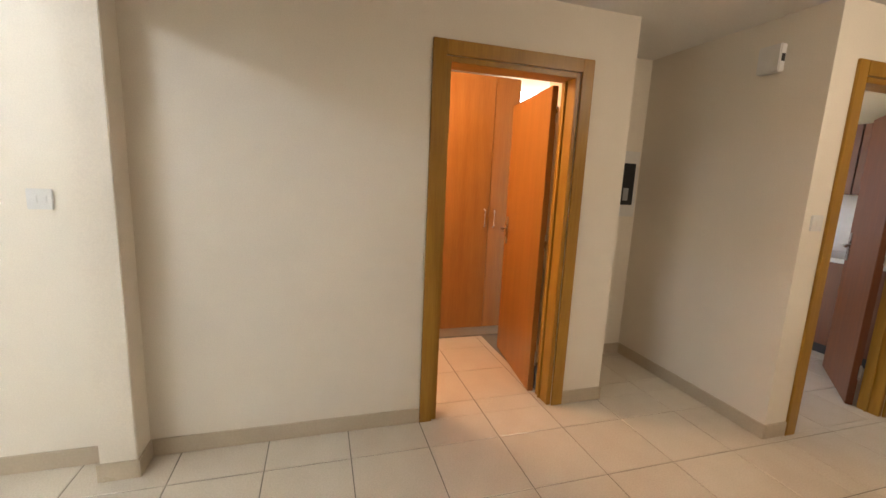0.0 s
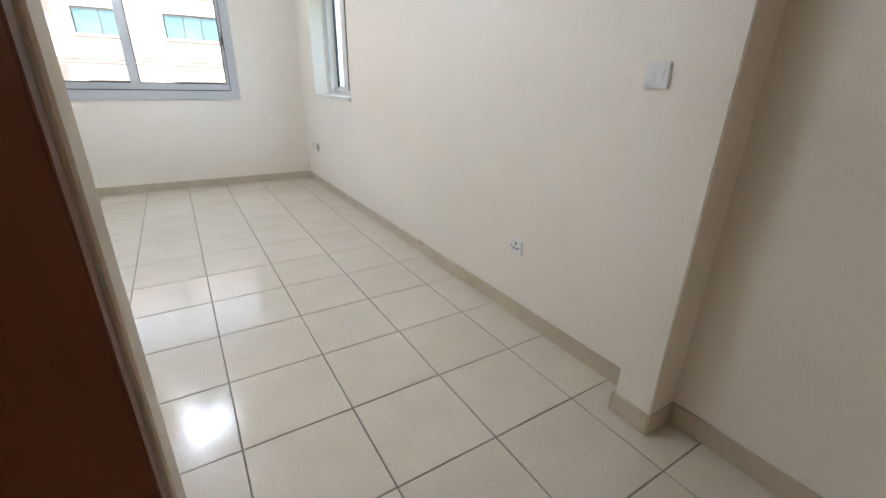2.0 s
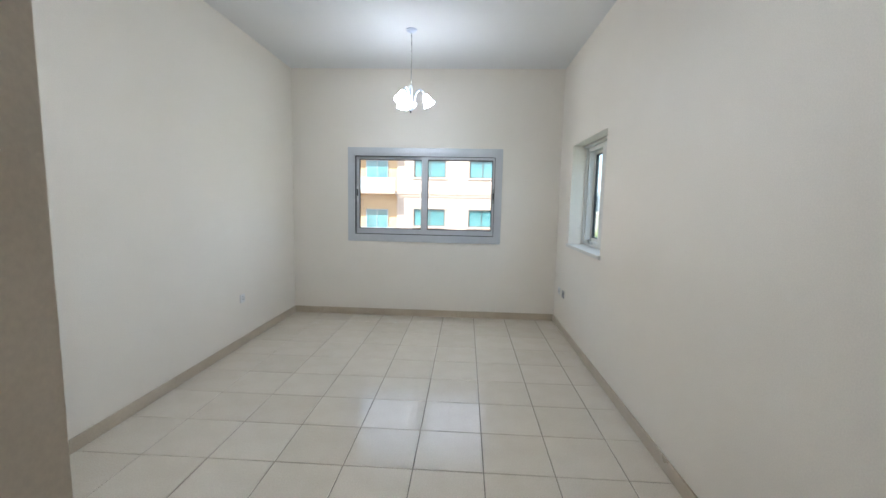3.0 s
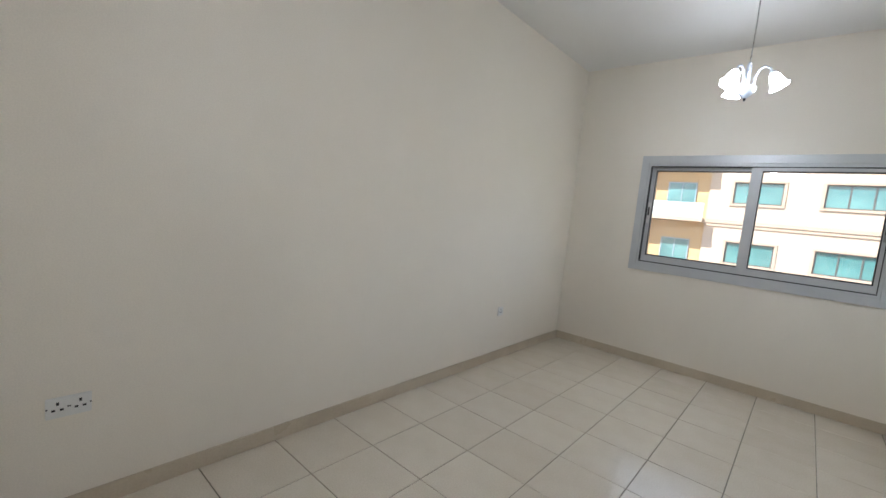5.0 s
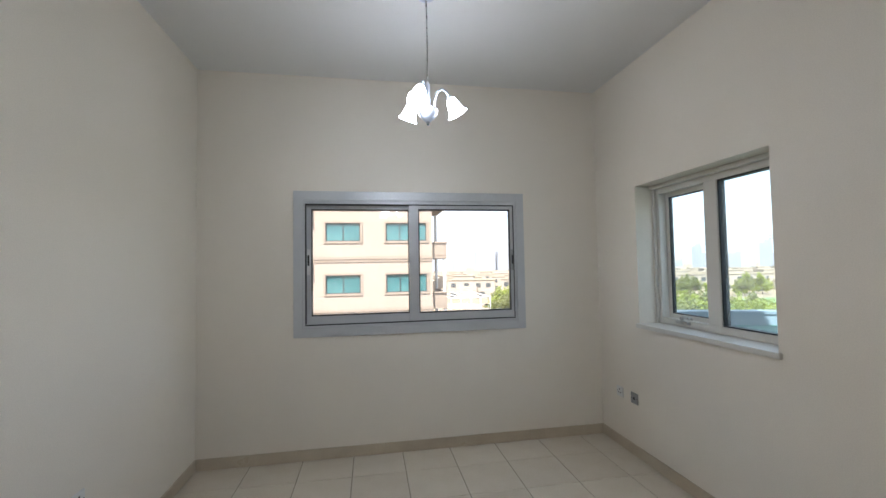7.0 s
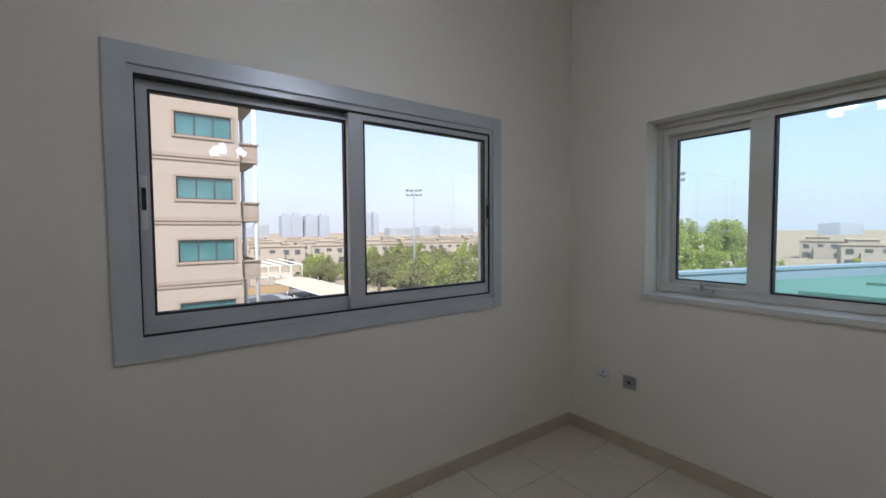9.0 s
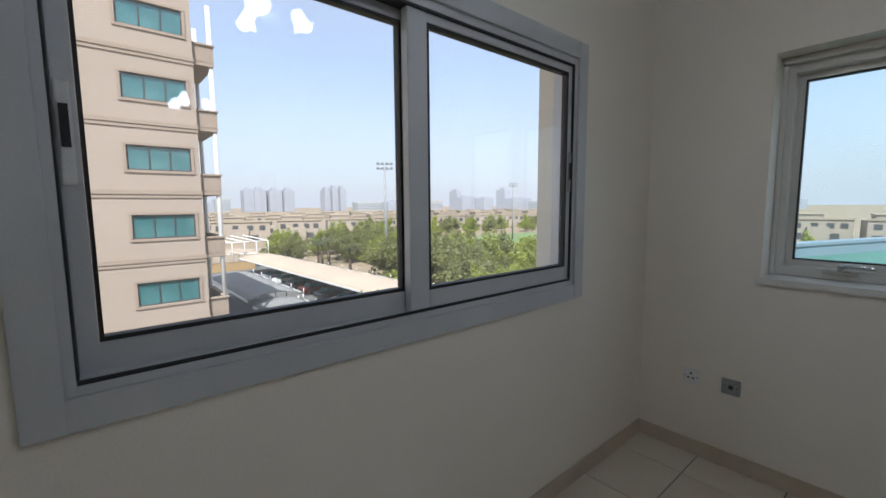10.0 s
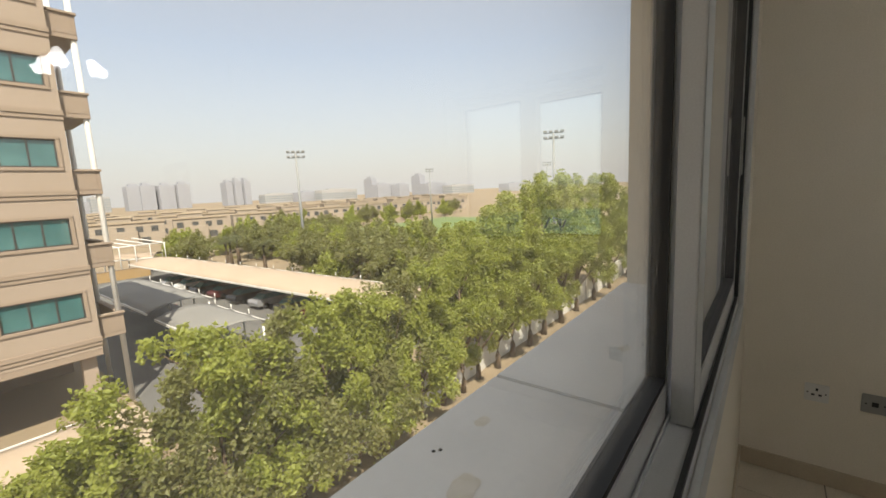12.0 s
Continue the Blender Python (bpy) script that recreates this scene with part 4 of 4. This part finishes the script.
near = [tree(1, 6.0, 2.0, 11500, 0.16, 0.16, LEAF, "leafy young green tree by the boundary wall"),
        tree(2, 6.6, 1.8, 11500, 0.16, 0.14, LEAF, "slender leafy green tree by the boundary wall"),
        tree(3, 9.8, 2.5, 17000, 0.18, 0.14, LEAF, "tall leafy green tree with an uneven crown"),
        tree(4, 5.4, 2.0, 9500, 0.15, 0.16, LEAFD, "dusty olive-green tree with dry twigs")]
plant(near, NEAR_TREES)
far = [tree(7, 6.0, 3.2, 3500, 0.42, 0.2, LEAFD, "broad dusty green tree in the garden belt"),
       tree(8, 5.2, 2.8, 3200, 0.42, 0.18, LEAF, "round green tree in the garden belt")]
rnd = random.Random(3)
spots = []
for i in range(84):
    y = rnd.uniform(30, 95)
    x = 27 + rnd.uniform(0, 22) + (y - 34) * 0.12
    spots.append((x, y, i % 2, rnd.uniform(0.75, 1.15)))
for i in range(10):
    spots.append((rnd.uniform(23, 32), rnd.uniform(66, 98), i % 2, rnd.uniform(0.8, 1.1)))
for i in range(18):
    spots.append((rnd.uniform(26, 60), rnd.uniform(20, 34), i % 2, rnd.uniform(0.8, 1.15)))
for i in range(26):
    spots.append((rnd.uniform(60, 150), rnd.uniform(100, 128), i % 2, rnd.uniform(0.8, 1.2)))
for i in range(34):
    spots.append((rnd.uniform(26, 90), rnd.uniform(-40, 12), i % 2, rnd.uniform(0.8, 1.25)))
plant(far, spots)


def palm(seed):
    rnd = random.Random(seed)
    p = thing("palm_tree", (0, 0, 0), "grey-green date palm with arching fronds", "palm", "palms")
    tube("trunk", [(0, 0, 0), (0.1, 0, 2.5), (0.05, 0, 4.5)], [0.3, 0.24, 0.22], BARK, 10, p)
    bm = bmesh.new()
    for k in range(26):
        a, up, ln = 2 * math.pi * k / 26 + rnd.uniform(-0.1, 0.1), rnd.uniform(0.1, 1.3), rnd.uniform(2.2, 3.0)
        u = Vector((math.cos(a), math.sin(a), 0))
        side = Vector((-u.y, u.x, 0))
        for j in range(14):
            s = (j + 2) / 16
            c = Vector((0.05, 0, 4.5)) + u * ln * s * math.cos(up * 0.7) + Vector((0, 0, ln * (s * math.sin(up) - 0.75 * s * s)))
            for sg in (-1, 1):
                q = c + side * sg * 0.5 * (1 - 0.5 * s) + u * 0.25 - Vector((0, 0, 0.12))
                bm.faces.new([bm.verts.new(v) for v in (c, c + u * 0.07, q)])
    tagged(mesh_ob("fronds", bm, PALM, p), kind="stuff")
    return p


pm = palm(1)
pm.location = (24.5, 62, G)
for x, y, s in ((27, 66, 1.1), (26, 54, 0.95), (30, 70, 1.0)):
    copy_thing(pm, pose(x, y, G, 0, 0, x * 31))


# ---- floodlight masts ----
def mast(place, height, turn):
    p = thing("floodlight_mast", place, "tall grey floodlight mast with a double lamp bar", "floodlight", "floodlight masts")
    p.rotation_euler = (0, 0, radians(turn))
    tube("pole", [(0, 0, 0), (0, 0, height)], [0.24, 0.13], GALV, 12, p)
    boxes("crossbar", [((-1.2, -0.08, height - 0.1), (1.2, 0.08, height)), ((-1.2, -0.08, height - 0.8), (1.2, 0.08, height - 0.7))], GALV, 0.01, p)
    for z in (height, height - 0.7):
        for k in range(4):
            x = -1.0 + 0.67 * k
            boxes("lamp_head", [((x - 0.24, -0.16, z + 0.02), (x + 0.24, 0.14, z + 0.26))], GALV, 0.03, p)
    return p


for x, y, h, a in MASTS:
    mast((x, y, G), h, a)

# ---- villas and skyline ----
def villa(seed):
    rnd = random.Random(seed)
    v = thing("villa", (0, 0, 0), "sand-coloured flat-roofed villa with dark windows", "house", "villas")
    w = 6.5 + rnd.uniform(0, 1.5)
    boxes("wall", [((-w, 0, 0), (w, 9, 6.2)), ((-w * 0.45, -1.4, 0), (w * 0.25, 0, 4.2)), ((-w * 0.8, 1, 6.2), (w * 0.1, 7, 7.6))], VILLA, 0.05, v)
    boxes("roof", [((-w - 0.25, -0.25, 6.2), (w + 0.25, 0.1, 6.75)), ((-w * 0.8 - 0.2, 0.8, 7.6), (w * 0.1 + 0.2, 7.2, 7.9))], PAVE, 0.03, v)
    for x in (-w * 0.75, -w * 0.2, w * 0.3, w * 0.72):
        boxes("window", [((x - 0.8, -0.04, 3.8), (x + 0.8, 0.05, 5.3))], VGLASS, 0, v)
    for x in (-w * 0.75, w * 0.45):
        boxes("window", [((x - 1.0, -0.04, 0.6), (x + 1.0, 0.05, 2.4))], VGLASS, 0, v)
    return v


va = [villa(1), villa(2), villa(3)]
rnd = random.Random(9)
k = 0
for row, (y0, n) in enumerate(((136, 10), (168, 12), (205, 13))):
    for i in range(n):
        x = 12 + row * 6 + i * 17.5 + rnd.uniform(-2, 2)
        m_ = pose(x, y0 - 0.25 * i * 3 + rnd.uniform(-4, 4), G - 0.2, 0, 0, -18 + rnd.uniform(-6, 6))
        if k < 3:
            va[k].matrix_basis = m_
        else:
            copy_thing(va[k % 3], m_)
        k += 1
for i in range(12):
    copy_thing(va[i % 3], pose(150 + rnd.uniform(-20, 40), 70 - 17 * i, G - 0.2, 0, 0, -80 + rnd.uniform(-8, 8)))


def tower(place, w, d, h, mat, label):
    b = thing("tower", place, label, "building", "skyline buildings")
    boxes("wall", [((-w / 2, -d / 2, 0), (w / 2, d / 2, h)), ((-w / 4, -d / 4, h), (w / 4, d / 4, h + min(6, h * 0.12)))], mat, 0.2, b)
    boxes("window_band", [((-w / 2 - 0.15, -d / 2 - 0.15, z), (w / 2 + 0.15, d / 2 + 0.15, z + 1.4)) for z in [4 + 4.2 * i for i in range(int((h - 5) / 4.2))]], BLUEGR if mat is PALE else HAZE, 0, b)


R = 900.0          # heading in degrees from +y towards +x, width, height
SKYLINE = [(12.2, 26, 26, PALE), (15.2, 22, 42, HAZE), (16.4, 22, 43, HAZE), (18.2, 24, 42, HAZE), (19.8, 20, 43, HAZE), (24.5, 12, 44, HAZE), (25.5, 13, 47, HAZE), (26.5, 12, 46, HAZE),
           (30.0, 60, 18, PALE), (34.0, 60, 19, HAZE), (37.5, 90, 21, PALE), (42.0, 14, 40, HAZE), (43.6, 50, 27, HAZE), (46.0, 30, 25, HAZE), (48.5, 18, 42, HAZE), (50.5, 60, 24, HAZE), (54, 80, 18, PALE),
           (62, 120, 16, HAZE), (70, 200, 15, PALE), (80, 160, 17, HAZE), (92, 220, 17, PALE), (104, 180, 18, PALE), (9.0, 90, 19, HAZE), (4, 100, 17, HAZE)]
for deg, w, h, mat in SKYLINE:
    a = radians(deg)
    tower((-2.5 + R * math.sin(a), R * math.cos(a), G), w, 24, h, mat, "distant tower on the horizon with haze painted into its colour" if mat is HAZE else "distant white low building on the horizon")

# ---- curved canopy roof outside the side window ----
wing = thing("canopy_roof", (0, 0, 0), "curved canopy roof with green membrane and blue-grey parapet", "roof")
ARC = [(0.32 + 0.3 * k, 0.36 + 0.02 * k - 0.0135 * k * k if k < 6 else 0.094 - 0.092 * (k - 5) - 0.0011 * (k - 5) ** 2) for k in range(24)]
Z_DECK, Z_RIM = 0.905, 1.05
bm = bmesh.new()
sect = [(0.0, Z_DECK - 0.1), (0.0, Z_RIM - 0.03), (-0.015, Z_RIM - 0.03), (-0.015, Z_RIM), (0.16, Z_RIM), (0.16, Z_DECK - 0.45)]
rows_ = [[bm.verts.new((x, y + o, z)) for x, y in ARC] for o, z in sect]
for p, q in zip(rows_, rows_[1:]):
    for i in range(len(ARC) - 1):
        bm.faces.new((p[i], p[i + 1], q[i + 1], q[i]))
tagged(mesh_ob("parapet", bm, BLUEGR, wing), "blue-grey metal coping")
bm = bmesh.new()
edge = [bm.verts.new((x, y, Z_DECK)) for x, y in ARC]
back = [bm.verts.new((x, -4.6, Z_DECK)) for x, _ in ARC]
under = [bm.verts.new((x, y, Z_DECK - 0.3)) for x, y in ARC]
underb = [bm.verts.new((x, -4.6, Z_DECK - 0.3)) for x, _ in ARC]
for i in range(len(ARC) - 1):
    bm.faces.new((edge[i], edge[i + 1], back[i + 1], back[i]))
    bm.faces.new((under[i], under[i + 1], underb[i + 1], underb[i]))
tagged(mesh_ob("roof_deck", bm, TEALROOF, wing), "green roof membrane")
boxes("upstand", [((0.9 + 1.3 * k, -3.6, Z_DECK), (0.96 + 1.3 * k, -0.6 - 0.25 * k, Z_DECK + 0.03)) for k in range(4)], TEALROOF, 0.004, wing)
boxes("support_wall", [((0.6, -4.6, G), (6.4, -2.2, Z_DECK - 0.305))], RENDER, 0, wing)

# ---- floor tiles ----
PX, PY, X0, Y0 = 0.4075, 0.4125, -0.65, -3.65
floor = boxes("floor", [((XW - 0.1, YS, -0.2), (2.15, YJ1, -0.0045)), ((XL, YJ1 + 0.0001, -0.2), (0, 0, -0.0045)), ((0.0, DY0, -0.2), (0.15, DY1, -0.0045))], GROUT)
structure(floor, "polished beige square floor tiles with dark joints", "floor")
tile_mesh = {}


def tile_at(x0, x1, y0, y1):
    """One tile with eased edges; tiles of one size share a mesh."""
    key = (round(x1 - x0, 3), round(y1 - y0, 3))
    if key not in tile_mesh:
        bm = bmesh.new()
        w, d, e = key[0] / 2, key[1] / 2, 0.0022
        lowv = [bm.verts.new((sx * w, sy * d, z)) for z, in ((-0.009,), (-0.0022,)) for sx, sy in ((-1, -1), (1, -1), (1, 1), (-1, 1))]
        topv = [bm.verts.new((sx * (w - e), sy * (d - e), 0)) for sx, sy in ((-1, -1), (1, -1), (1, 1), (-1, 1))]
        rings = (lowv[:4], lowv[4:], topv)
        for p, q in zip(rings, rings[1:]):
            for i in range(4):
                bm.faces.new((p[i], p[(i + 1) % 4], q[(i + 1) % 4], q[i]))
        bm.faces.new(topv)
        me = bpy.data.meshes.new("tile")
        bm.to_mesh(me)
        bm.free()
        me.materials.append(TILE)
        tile_mesh[key] = me
    ob = new("tile", tile_mesh[key])
    ob.location = ((x0 + x1) / 2, (y0 + y1) / 2, rt.uniform(-0.0006, 0.0))
    ob.rotation_euler = (rt.uniform(-1, 1) * 0.0012, rt.uniform(-1, 1) * 0.0012, 0)
    ob.parent = floor


rt = random.Random(21)
def tiles(x0, x1, y0, y1):
    """Lay the grid over a rectangle, cut at its edges."""
    g = 0.0024
    i0, i1 = math.floor((x0 - X0) / PX), math.ceil((x1 - X0) / PX)
    j0, j1 = math.floor((y0 - Y0) / PY), math.ceil((y1 - Y0) / PY)
    for i in range(i0, i1):
        for j in range(j0, j1):
            a, b = max(x0, X0 + i * PX + g), min(x1, X0 + (i + 1) * PX - g)
            c, d = max(y0, Y0 + j * PY + g), min(y1, Y0 + (j + 1) * PY - g)
            if b - a > 0.02 and d - c > 0.02:
                tile_at(a, b, c, d)


tiles(XL, -0.001, YK, -0.001)
tiles(XW, XK - 0.001, YS, YK - 0.002)
tiles(0.0, XN, YK, YN)
tiles(0.0, 1.22, DY0, DY1)
tiles(0.15, 1.22, DY1 + 0.001, YJ1 - 0.45)
tiles(XK, 2.0, YS, YK - 0.13)
